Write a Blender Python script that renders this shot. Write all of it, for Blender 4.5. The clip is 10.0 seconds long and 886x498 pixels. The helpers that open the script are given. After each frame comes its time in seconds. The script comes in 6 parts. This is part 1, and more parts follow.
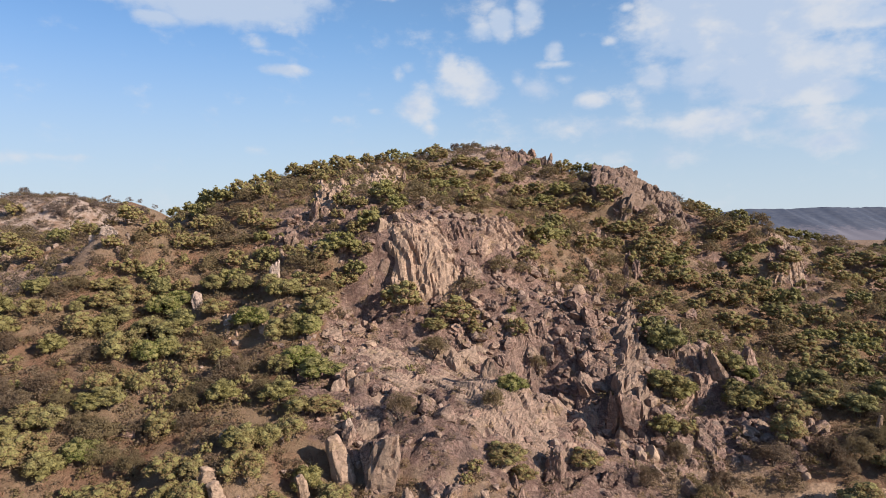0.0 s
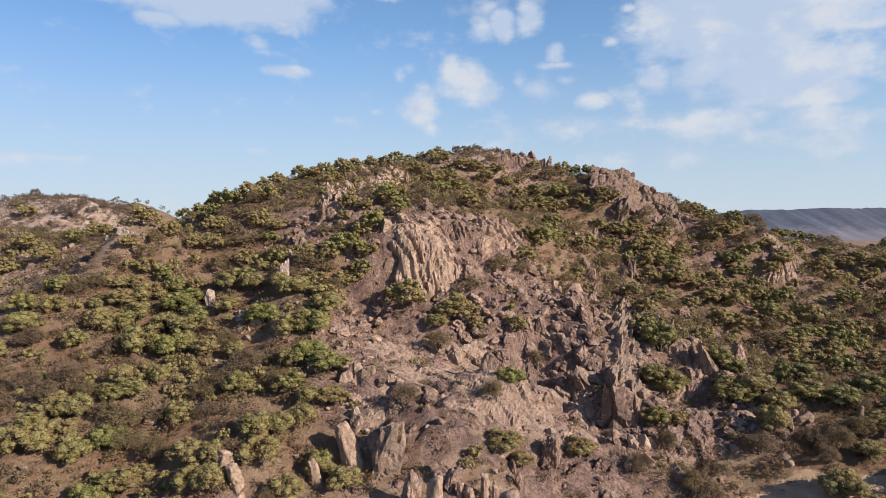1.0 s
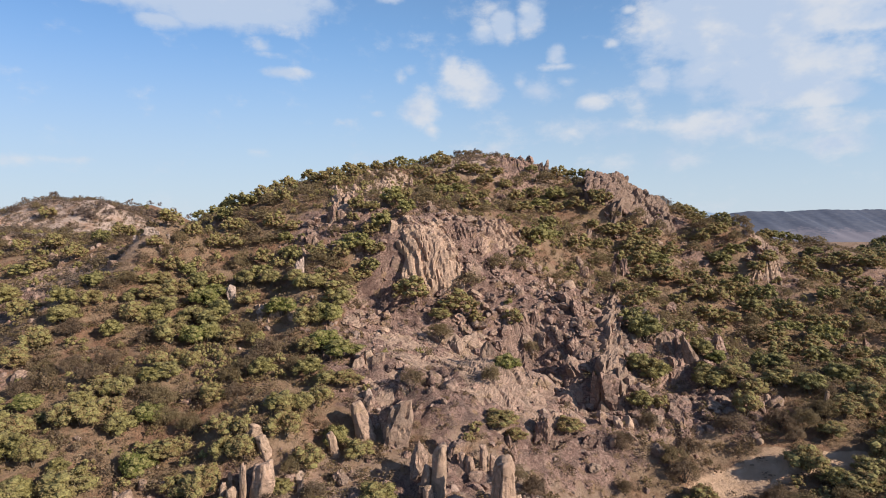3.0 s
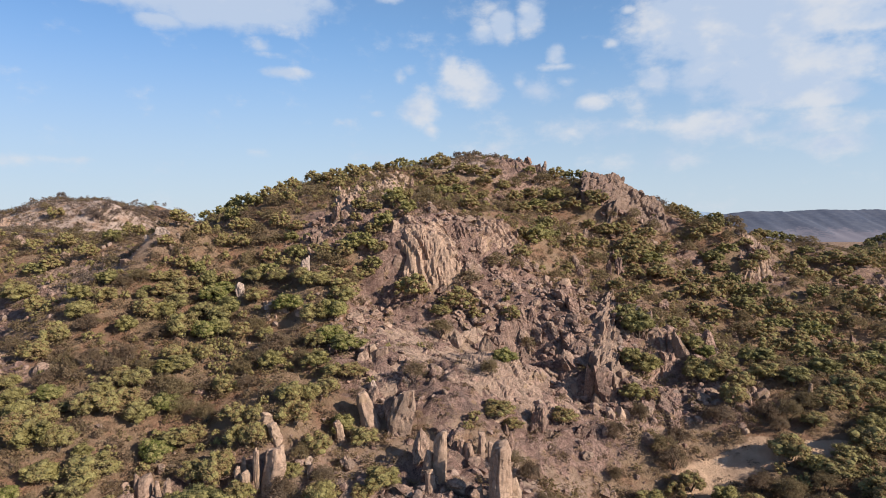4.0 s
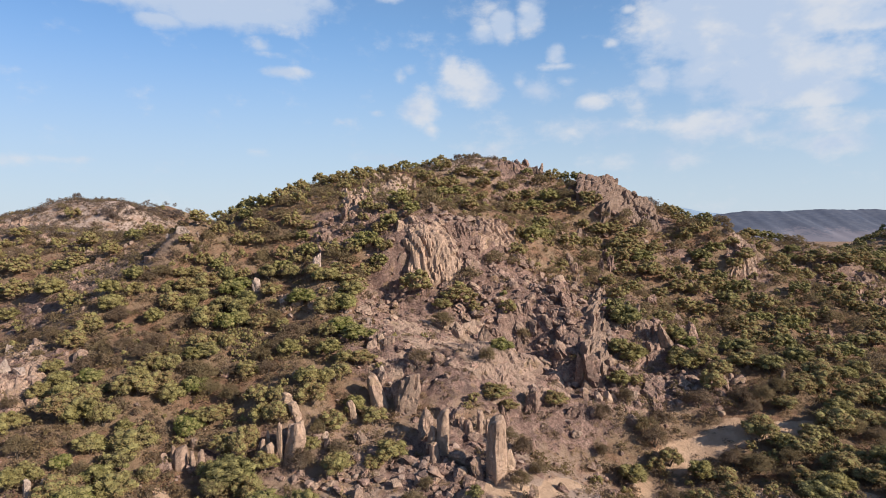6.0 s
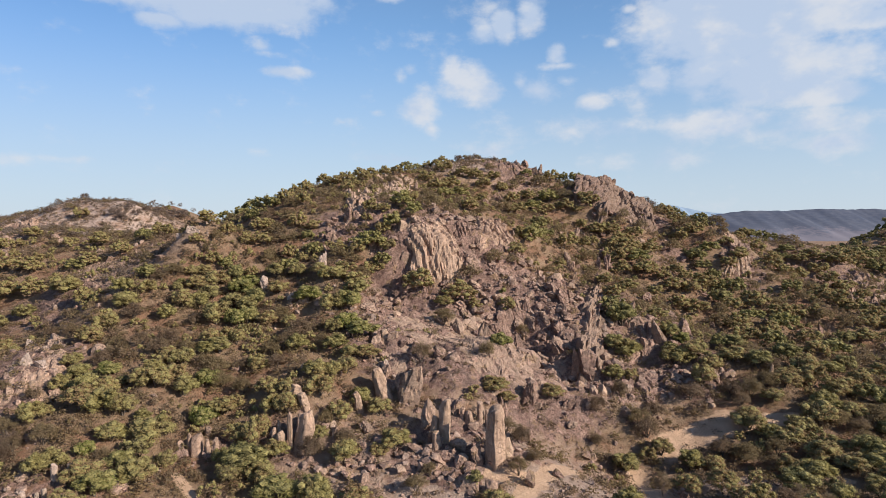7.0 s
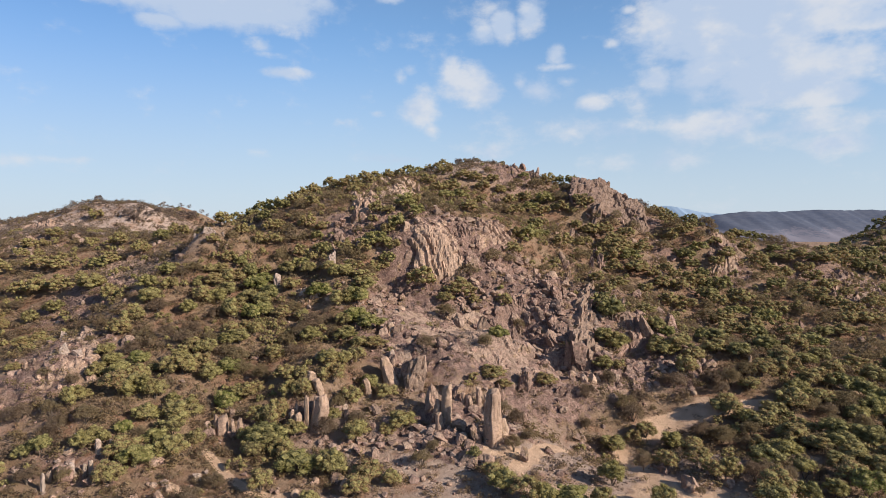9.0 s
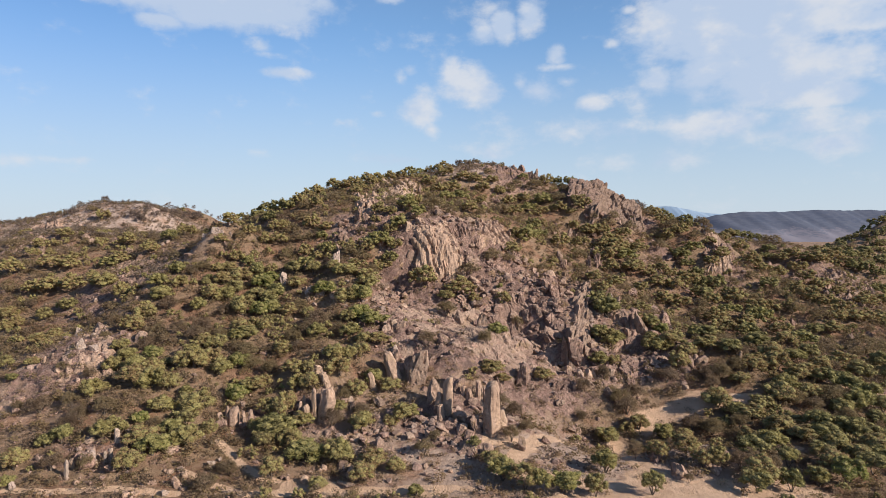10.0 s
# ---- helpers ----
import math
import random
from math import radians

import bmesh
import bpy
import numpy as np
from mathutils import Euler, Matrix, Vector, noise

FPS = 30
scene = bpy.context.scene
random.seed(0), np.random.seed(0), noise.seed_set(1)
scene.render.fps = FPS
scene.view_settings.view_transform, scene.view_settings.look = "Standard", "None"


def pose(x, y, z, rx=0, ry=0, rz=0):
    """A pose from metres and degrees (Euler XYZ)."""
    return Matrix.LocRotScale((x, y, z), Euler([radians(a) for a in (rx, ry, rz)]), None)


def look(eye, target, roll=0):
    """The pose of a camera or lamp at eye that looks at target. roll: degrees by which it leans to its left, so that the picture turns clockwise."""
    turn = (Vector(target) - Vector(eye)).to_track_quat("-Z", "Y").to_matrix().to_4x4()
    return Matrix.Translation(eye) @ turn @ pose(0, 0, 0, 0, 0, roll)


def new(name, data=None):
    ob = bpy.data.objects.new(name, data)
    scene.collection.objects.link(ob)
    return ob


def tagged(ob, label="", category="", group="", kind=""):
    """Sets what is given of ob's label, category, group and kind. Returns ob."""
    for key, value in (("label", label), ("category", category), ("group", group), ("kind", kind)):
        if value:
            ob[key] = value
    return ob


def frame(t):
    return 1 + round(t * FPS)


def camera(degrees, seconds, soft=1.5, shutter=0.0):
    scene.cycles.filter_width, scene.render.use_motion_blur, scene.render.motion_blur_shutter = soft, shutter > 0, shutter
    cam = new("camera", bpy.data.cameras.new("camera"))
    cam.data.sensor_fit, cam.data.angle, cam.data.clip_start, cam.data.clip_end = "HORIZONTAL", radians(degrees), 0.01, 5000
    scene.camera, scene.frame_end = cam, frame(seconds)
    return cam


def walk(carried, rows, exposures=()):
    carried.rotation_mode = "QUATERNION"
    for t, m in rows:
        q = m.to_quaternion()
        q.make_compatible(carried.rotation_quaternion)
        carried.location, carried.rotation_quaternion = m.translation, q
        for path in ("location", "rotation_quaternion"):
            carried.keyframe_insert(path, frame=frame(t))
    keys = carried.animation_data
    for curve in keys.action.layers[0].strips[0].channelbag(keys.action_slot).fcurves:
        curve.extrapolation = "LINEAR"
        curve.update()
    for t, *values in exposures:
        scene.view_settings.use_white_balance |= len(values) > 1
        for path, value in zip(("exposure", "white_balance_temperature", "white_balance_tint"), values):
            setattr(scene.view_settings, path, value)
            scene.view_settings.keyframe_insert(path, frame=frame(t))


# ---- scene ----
# The way of the flying camera: seconds, x, y, z, yaw, pitch.
cam = camera(73.0, 10.0, soft=0.7)
PATH = [
    (0.0, 0.0, 0.0, 47.0, 0.0, -2.62),
    (0.5, -0.09, -2.75, 46.97, 0.07, -2.58),
    (1.0, -0.17, -5.5, 46.94, 0.12, -2.54),
    (1.5, -0.26, -8.25, 46.92, 0.18, -2.51),
    (2.0, -0.35, -11.0, 46.89, 0.21, -2.45),
    (2.5, -0.44, -13.75, 46.88, 0.22, -2.4),
    (4.0, -0.72, -22.0, 46.84, 0.16, -2.4),
    (4.5, -0.81, -24.75, 46.83, 0.15, -2.4),
    (5.0, -0.91, -27.5, 46.83, 0.15, -2.4),
    (5.5, -1.01, -30.25, 46.83, 0.15, -2.41),
    (7.0, -1.31, -38.5, 46.85, 0.21, -2.46),
    (7.5, -1.41, -41.25, 46.86, 0.21, -2.46),
    (8.0, -1.52, -44.0, 46.88, 0.22, -2.45),
    (8.5, -1.62, -46.75, 46.9, 0.21, -2.42),
    (9.0, -1.73, -49.5, 46.92, 0.2, -2.39),
    (9.5, -1.84, -52.25, 46.94, 0.21, -2.39),
    (10.0, -1.95, -55.0, 46.97, 0.21, -2.38),
]
walk(cam, [(t, pose(x, y, z, 90 + pitch, 0, yaw)) for t, x, y, z, yaw, pitch in PATH],
     exposures=[(0.0, 0.56, 6250, 10), (10.0, 0.56, 6250, 10)])

# ---- world, sun, exposure ----
SUN_UP, SUN_SIDE = 27.0, 27.0   # height over the horizon; how far behind the camera's right hand
sun_way = Vector((math.cos(radians(SUN_SIDE)) * math.cos(radians(SUN_UP)),
                  -math.sin(radians(SUN_SIDE)) * math.cos(radians(SUN_UP)),
                  math.sin(radians(SUN_UP))))
sun = new("sun", bpy.data.lights.new("sun", "SUN"))
sun.data.energy, sun.data.angle, sun.data.color = 5.0, radians(0.53), (1.0, 0.88, 0.72)
sun.matrix_world = look(sun_way * 100, (0, 0, 0))


class Nodes:
    """Short hand for node trees."""

    def __init__(self, tree):
        self.tree = tree

    def add(self, kind, values=(), **settings):
        n = self.tree.nodes.new(kind)
        if "operation" in settings:
            n.operation = settings["operation"]
        if "use_clamp" in settings:
            n.use_clamp = settings["use_clamp"]
        if "data_type" in settings:
            n.data_type, n.blend_type = settings["data_type"], settings["blend_type"]
        if "interpolation_type" in settings:
            n.interpolation_type = settings["interpolation_type"]
        if "attribute_name" in settings:
            n.attribute_name = settings["attribute_name"]
        for key, value in dict(values).items():
            self.put(n.inputs[key], value)
        return n

    def put(self, socket, value):
        if isinstance(value, bpy.types.NodeSocket):
            self.tree.links.new(value, socket)
        else:
            socket.default_value = value

    def math(self, op, a, b=0.0, c=0.0, clamp=False):
        return self.add("ShaderNodeMath", {0: a, 1: b, 2: c}, operation=op, use_clamp=clamp).outputs[0]

    def vec(self, op, a, b=(0, 0, 0)):
        return self.add("ShaderNodeVectorMath", {0: a, 1: b}, operation=op)

    def mix(self, fac, a, b, blend="MIX"):
        n = self.add("ShaderNodeMix", data_type="RGBA", blend_type=blend)
        self.put(n.inputs[0], fac)
        self.put(n.inputs[6], a)
        self.put(n.inputs[7], b)
        return n.outputs[2]

    def ramp(self, fac, lo, hi, smooth=True):
        return self.add("ShaderNodeMapRange", {0: fac, 1: lo, 2: hi, 3: 0.0, 4: 1.0},
                        interpolation_type="SMOOTHSTEP" if smooth else "LINEAR").outputs[0]

    def noise(self, where, scale, detail=4.0, rough=0.55, lacunarity=2.0, distortion=0.0):
        return self.add("ShaderNodeTexNoise", {"Vector": where, "Scale": scale, "Detail": detail, "Roughness": rough,
                                               "Lacunarity": lacunarity, "Distortion": distortion}).outputs[0]


world = bpy.data.worlds.new("sky")
scene.world = world
world.use_nodes = True
world.node_tree.nodes.clear()
w = Nodes(world.node_tree)
sky = w.add("ShaderNodeTexSky")
sky.sky_type, sky.sun_disc = "NISHITA", False
sky.sun_elevation, sky.sun_rotation = radians(SUN_UP), radians(90 + SUN_SIDE)
sky.altitude, sky.air_density, sky.dust_density, sky.ozone_density = 1900.0, 1.0, 0.7, 2.0
way = w.add("ShaderNodeTexCoord").outputs["Generated"]
CLOUDS = []


def cloud(side, up, half_w, half_h, deep):
    """A cloud by its sideways and upward slope from straight ahead, its half width and height, and its thickness."""
    CLOUDS.append((side, up, half_w, half_h, deep))


cloud(-0.362, 0.365, 0.197, 0.047, 2.00)
cloud(-0.471, 0.337, 0.042, 0.015, 1.50)
cloud(-0.344, 0.335, 0.062, 0.012, 1.30)
cloud(-0.197, 0.332, 0.012, 0.016, 0.80)
cloud(-0.306, 0.294, 0.029, 0.019, 1.10)
cloud(-0.301, 0.282, 0.036, 0.010, 0.80)
cloud(-0.268, 0.250, 0.052, 0.011, 1.10)
cloud(-0.598, 0.216, 0.021, 0.010, 0.50)
cloud(-0.089, 0.370, 0.026, 0.010, 0.80)
cloud(-0.169, 0.167, 0.021, 0.010, 0.60)
cloud(-0.112, 0.183, 0.016, 0.008, 0.70)
cloud(-0.721, 0.110, 0.042, 0.019, 0.70)
cloud(-0.636, 0.108, 0.052, 0.008, 0.60)
cloud(-0.315, 0.119, 0.031, 0.010, 0.45)
cloud(-0.075, 0.237, 0.016, 0.021, 0.70)
cloud(-0.056, 0.256, 0.016, 0.012, 0.70)
cloud(-0.136, 0.204, 0.021, 0.019, 0.50)
cloud(-0.042, 0.190, 0.042, 0.036, 1.00)
cloud(-0.023, 0.157, 0.016, 0.021, 0.70)
cloud(0.043, 0.228, 0.057, 0.039, 1.50)
cloud(0.015, 0.242, 0.026, 0.031, 1.10)
cloud(0.062, 0.313, 0.031, 0.023, 1.00)
cloud(0.095, 0.327, 0.023, 0.031, 1.40)
cloud(0.143, 0.341, 0.029, 0.036, 1.20)
cloud(0.072, 0.355, 0.026, 0.016, 0.70)
cloud(0.185, 0.280, 0.019, 0.021, 1.30)
cloud(0.190, 0.259, 0.042, 0.008, 0.90)
cloud(0.124, 0.233, 0.016, 0.026, 0.80)
cloud(0.157, 0.219, 0.052, 0.026, 0.90)
cloud(0.199, 0.235, 0.021, 0.010, 1.00)
cloud(0.246, 0.198, 0.036, 0.016, 1.40)
cloud(0.303, 0.351, 0.015, 0.008, 0.90)
cloud(0.278, 0.297, 0.019, 0.010, 0.80)
cloud(0.345, 0.237, 0.036, 0.031, 1.40)
cloud(0.317, 0.214, 0.042, 0.036, 0.80)
cloud(0.487, 0.327, 0.177, 0.078, 2.20)
cloud(0.374, 0.346, 0.062, 0.052, 1.40)
cloud(0.629, 0.346, 0.083, 0.047, 2.00)
cloud(0.704, 0.337, 0.042, 0.023, 1.50)
cloud(0.676, 0.270, 0.047, 0.021, 1.40)
cloud(0.563, 0.252, 0.135, 0.062, 2.00)
cloud(0.638, 0.219, 0.052, 0.026, 1.70)
cloud(0.440, 0.261, 0.083, 0.052, 1.50)
cloud(0.525, 0.219, 0.125, 0.026, 1.20)
cloud(0.449, 0.167, 0.093, 0.029, 1.30)
cloud(0.610, 0.167, 0.093, 0.031, 0.90)
cloud(0.638, 0.134, 0.062, 0.031, 0.80)
cloud(0.534, 0.148, 0.104, 0.026, 0.70)
cloud(0.204, 0.152, 0.125, 0.031, 0.60)
cloud(0.109, 0.162, 0.093, 0.031, 0.55)
cloud(0.072, 0.124, 0.073, 0.019, 0.50)
cloud(0.298, 0.101, 0.156, 0.026, 0.40)
cloud(-0.079, 0.105, 0.062, 0.010, 0.50)
thick = 0.0
for side, up, half_w, half_h, deep in CLOUDS:
    c = Vector((side, 1.0, up)).normalized()
    k = c.y
    off = w.vec("MULTIPLY", w.vec("SUBTRACT", way, tuple(c)).outputs[0], (1 / (half_w * k), 1.2, 1 / (half_h * k))).outputs[0]
    far_off = w.vec("LENGTH", off).outputs["Value"]
    thick = w.math("MAXIMUM", thick, w.math("MULTIPLY", w.math("SUBTRACT", 1.2, far_off), deep))
stretched = w.vec("MULTIPLY", way, (1.0, 1.0, 1.6)).outputs[0]
puff, wisp, broad = w.noise(stretched, 15.0, 8.0, 0.56), w.noise(stretched, 45.0, 5.0, 0.6), w.noise(stretched, 4.5, 3.0, 0.5)
body = w.math("ADD", thick, w.math("MULTIPLY", w.math("SUBTRACT", puff, 0.5), 2.3))
body = w.math("ADD", body, w.math("MULTIPLY", w.math("SUBTRACT", wisp, 0.5), 0.8))
body = w.math("ADD", body, w.math("MULTIPLY", w.math("SUBTRACT", broad, 0.5), 0.6))
cover = w.math("MULTIPLY", w.ramp(body, 0.12, 1.25), 0.88)
axes = w.add("ShaderNodeSeparateXYZ", {0: way})
# the sides of the billows towards the sun are bright, the others and the thick bases blue-grey
toward = w.vec("ADD", stretched, (0.035, -0.012, 0.045)).outputs[0]
swell = w.math("SUBTRACT", w.noise(stretched, 7.5, 5.0, 0.55), w.noise(toward, 7.5, 5.0, 0.55))
rim = w.math("MULTIPLY", w.math("SUBTRACT", w.ramp(axes.outputs[0], 0.33, 0.62), 0.5), 0.05)
lit = w.ramp(w.math("ADD", w.math("ADD", swell, rim), w.math("MULTIPLY", w.math("SUBTRACT", 0.8, w.math("MINIMUM", body, 1.3)), 0.10)), -0.10, 0.10)
cloud = w.mix(lit, (6.6, 7.6, 9.2, 1), (8.9, 9.0, 9.3, 1))
up = axes.outputs[2]
blue = w.mix(w.ramp(up, 0.0, 0.33), (1.2, 1.2, 1.2, 1), (1.8, 2.02, 2.08, 1))
blue = w.mix(w.ramp(axes.outputs[0], -0.65, 0.0), w.mix(1.0, blue, (0.84, 0.86, 0.9, 1), "MULTIPLY"), w.mix(1.0, blue, (1.13, 1.1, 1.06, 1), "MULTIPLY"))
blue = w.mix(w.ramp(up, 0.45, 0.8), blue, (2.0, 1.95, 1.85, 1))
haze = w.math("MULTIPLY", w.math("SUBTRACT", 1.0, w.ramp(up, -0.02, 0.32)), 0.82)
clear = w.mix(haze, w.mix(1.0, sky.outputs[0], blue, "MULTIPLY"), (7.0, 8.1, 9.4, 1))
dome = w.add("ShaderNodeBackground", {"Color": w.mix(cover, clear, cloud), "Strength": 0.056})
w.tree.links.new(dome.outputs[0], w.add("ShaderNodeOutputWorld").inputs[0])

# ---- materials ----


def material(name):
    m = bpy.data.materials.new(name)
    m.use_nodes = True
    m.node_tree.nodes.clear()
    n = Nodes(m.node_tree)
    return m, n


def finish(n, colour, rough, height=None, strength=0.5, distance=0.1, leaf=False, see_through=0.35):
    s = n.add("ShaderNodeBsdfPrincipled", {"Base Color": colour, "Roughness": rough, "Specular IOR Level": 0.25})
    if height is not None:
        b = n.add("ShaderNodeBump", {"Height": height, "Strength": strength, "Distance": distance})
        n.put(s.inputs["Normal"], b.outputs[0])
    out = s.outputs[0]
    if leaf:
        t = n.add("ShaderNodeBsdfTranslucent", {"Color": colour})
        out = n.add("ShaderNodeMixShader", {0: see_through, 1: out, 2: t.outputs[0]}).outputs[0]
    n.tree.links.new(out, n.add("ShaderNodeOutputMaterial").inputs[0])


def place(n):
    return n.add("ShaderNodeNewGeometry").outputs["Position"]


def rock_colour(n, p):
    """Weathered volcanic rock: tan and rose, grey crusts, dark joints and streaks, ochre lichen."""
    big, mid, fine = n.noise(p, 0.16, 3.0), n.noise(p, 0.9, 5.0, 0.65), n.noise(p, 4.0, 7.0, 0.72)
    c = n.mix(n.ramp(big, 0.35, 0.65), (0.265, 0.168, 0.145, 1), (0.40, 0.265, 0.22, 1))
    c = n.mix(n.ramp(mid, 0.42, 0.68), c, (0.54, 0.385, 0.315, 1))
    c = n.mix(n.math("MULTIPLY", n.ramp(n.noise(p, 0.45, 5.0, 0.65), 0.5, 0.62), 0.7), c, (0.175, 0.125, 0.113, 1))
    streak = n.noise(n.vec("MULTIPLY", p, (1.6, 1.1, 0.25)).outputs[0], 1.0, 6.0, 0.7)
    c = n.mix(n.math("MULTIPLY", n.ramp(streak, 0.53, 0.66), 0.6), c, (0.12, 0.068, 0.058, 1))
    lichen = n.math("MULTIPLY", n.ramp(n.noise(p, 0.33, 3.0), 0.58, 0.66), n.ramp(fine, 0.40, 0.58))
    c = n.mix(n.math("MULTIPLY", lichen, 0.6), c, (0.36, 0.25, 0.09, 1))
    bed = n.noise(n.vec("MULTIPLY", n.vec("ADD", p, n.vec("MULTIPLY", n.add("ShaderNodeTexNoise", {"Vector": p, "Scale": 0.25, "Detail": 2.0}).outputs[1], (5, 5, 5)).outputs[0]).outputs[0], (0.9, 0.4, 1.2)).outputs[0], 1.0, 5.0, 0.7)
    seam = n.ramp(n.math("ABSOLUTE", n.math("SUBTRACT", bed, 0.5)), 0.0, 0.045)
    c = n.mix(n.math("MULTIPLY", n.math("SUBTRACT", 1.0, seam), 0.6), c, (0.075, 0.052, 0.046, 1))
    c = n.mix(n.math("MULTIPLY", n.ramp(fine, 0.53, 0.64), 0.65), c, (0.085, 0.068, 0.058, 1))
    c = n.mix(n.math("MULTIPLY", n.ramp(fine, 0.48, 0.36), 0.35), c, (0.45, 0.34, 0.27, 1))
    h = n.math("ADD", n.math("MULTIPLY", mid, 0.8), n.math("MULTIPLY", fine, 0.7))
    c = n.mix(1.0, c, (0.85, 0.80, 0.755, 1), "MULTIPLY")
    return c, n.math("ADD", h, n.math("MULTIPLY", seam, 0.3))


def make_rock(name="weathered_rock", tan=0.0, brown=0.0, pale=0.0):
    m, n = material(name)
    p = place(n)
    c, h = rock_colour(n, p)
    own = n.add("ShaderNodeObjectInfo").outputs["Random"]
    c = n.mix(n.math("MULTIPLY", n.math("POWER", own, 2.0), 0.45), c, (0.46, 0.335, 0.24, 1))
    c = n.mix(tan, c, (0.62, 0.43, 0.30, 1))
    c = n.mix(brown, c, (0.15, 0.10, 0.078, 1))
    c = n.mix(pale, c, (0.66, 0.55, 0.47, 1))
    finish(n, c, 0.9, h, 0.85, 0.33)
    return m


def make_rubble():
    m, n = material("loose_stone")
    p = place(n)
    c, h = rock_colour(n, p)
    own = n.add("ShaderNodeNewGeometry").outputs["Random Per Island"]
    c = n.mix(n.math("MULTIPLY", n.math("POWER", own, 2.5), 0.45), c, (0.42, 0.33, 0.27, 1))
    finish(n, c, 0.92, h, 0.8, 0.2)
    return m


def make_ground():
    m, n = material("dry_hillside")
    p = place(n)
    rock, h = rock_colour(n, p)
    rock = n.mix(1.0, rock, (1.0, 0.985, 1.0, 1), "MULTIPLY")
    rocky = n.add("ShaderNodeAttribute", attribute_name="rocky").outputs["Fac"]
    trodden = n.add("ShaderNodeAttribute", attribute_name="trodden").outputs["Fac"]
    fine, mid, big = n.noise(p, 3.2, 7.0, 0.68), n.noise(p, 0.35, 5.0, 0.6), n.noise(p, 0.05, 4.0, 0.55)
    soil = n.mix(n.ramp(mid, 0.35, 0.65), (0.33, 0.205, 0.15, 1), (0.44, 0.28, 0.205, 1))
    soil = n.mix(n.math("MULTIPLY", n.ramp(big, 0.45, 0.62), 0.7), soil, (0.355, 0.225, 0.16, 1))
    dry = n.add("ShaderNodeAttribute", attribute_name="parched").outputs["Fac"]
    soil = n.mix(n.math("MULTIPLY", dry, 0.85), soil, (0.56, 0.40, 0.315, 1))
    soil = n.mix(n.math("MULTIPLY", n.ramp(n.noise(p, 0.9, 7.0, 0.72), 0.52, 0.64), 0.55), soil, (0.20, 0.135, 0.095, 1))
    straw = n.ramp(n.noise(p, 0.8, 6.0, 0.7), 0.5, 0.66)
    soil = n.mix(n.math("MULTIPLY", straw, 0.55), soil, (0.38, 0.265, 0.17, 1))
    soil = n.mix(n.math("MULTIPLY", n.ramp(fine, 0.54, 0.64), 0.7), soil, (0.13, 0.085, 0.06, 1))
    soil = n.mix(n.math("MULTIPLY", n.ramp(n.noise(p, 7.0, 4.0, 0.6), 0.62, 0.7), 0.6), soil, (0.40, 0.32, 0.26, 1))
    soil = n.mix(1.0, soil, (0.755, 0.655, 0.57, 1), "MULTIPLY")
    soil = n.mix(n.math("MULTIPLY", dry, n.math("MULTIPLY", n.ramp(n.noise(p, 0.22, 5.0, 0.65), 0.34, 0.56), 0.85)), soil, (0.58, 0.44, 0.37, 1))
    herb = n.math("MULTIPLY", n.ramp(n.noise(p, 0.11, 5.0, 0.7), 0.38, 0.56), n.math("SUBTRACT", 0.62, n.math("MULTIPLY", dry, 0.6), clamp=True))
    soil = n.mix(herb, soil, n.mix(fine, (0.20, 0.145, 0.09, 1), (0.40, 0.29, 0.19, 1)))
    part_rock = n.ramp(n.math("ADD", rocky, n.math("MULTIPLY", n.math("SUBTRACT", mid, 0.5), 1.6)), 0.35, 0.62)
    c = n.mix(part_rock, soil, rock)
    dust = n.mix(n.ramp(mid, 0.3, 0.7), (0.57, 0.375, 0.252, 1), (0.70, 0.475, 0.325, 1))
    c = n.mix(n.ramp(n.math("ADD", trodden, n.math("MULTIPLY", n.math("SUBTRACT", n.noise(p, 0.5, 6.0, 0.65), 0.5), 0.9)), 0.4, 0.65), c, dust)
    finish(n, c, 0.95, n.math("ADD", h, fine), 0.9, 0.6)
    return m


def make_leaves(name, dark, light, pale, dry, share_dry):
    m, n = material(name)
    own = n.add("ShaderNodeObjectInfo").outputs["Random"]
    leaf = n.add("ShaderNodeNewGeometry").outputs["Random Per Island"]
    p = place(n)
    patch, hue, small = n.noise(p, 0.13, 2.0), n.noise(p, 0.31, 1.0), n.noise(p, 3.6, 4.0, 0.7)
    c = n.mix(n.math("ADD", n.math("MULTIPLY", leaf, 0.22), n.math("MULTIPLY", n.ramp(n.noise(p, 0.22, 2.0), 0.38, 0.62), 0.6)), dark, light)
    c = n.mix(n.math("MULTIPLY", n.ramp(n.math("ADD", n.math("MULTIPLY", own, 0.25), hue), 0.5, 0.8), 0.8), c, pale)
    c = n.mix(n.math("MULTIPLY", n.ramp(n.math("ADD", n.math("MULTIPLY", own, 0.35), n.math("MULTIPLY", patch, 0.8)), 0.42, 0.72), share_dry), c, dry)
    # dark specks painted in for the shaded gaps between leaves
    c = n.mix(n.math("MULTIPLY", n.ramp(small, 0.42, 0.32), 0.2), c, (0.06, 0.058, 0.025, 1))
    finish(n, c, 0.9, leaf=True, see_through=0.45)
    return m


def make_plain(name, low, high, scale, rough=0.9):
    m, n = material(name)
    k = n.noise(place(n), scale, 6.0, 0.65)
    finish(n, n.mix(n.ramp(k, 0.35, 0.65), low, high), rough, k, 0.7, 0.1)
    return m


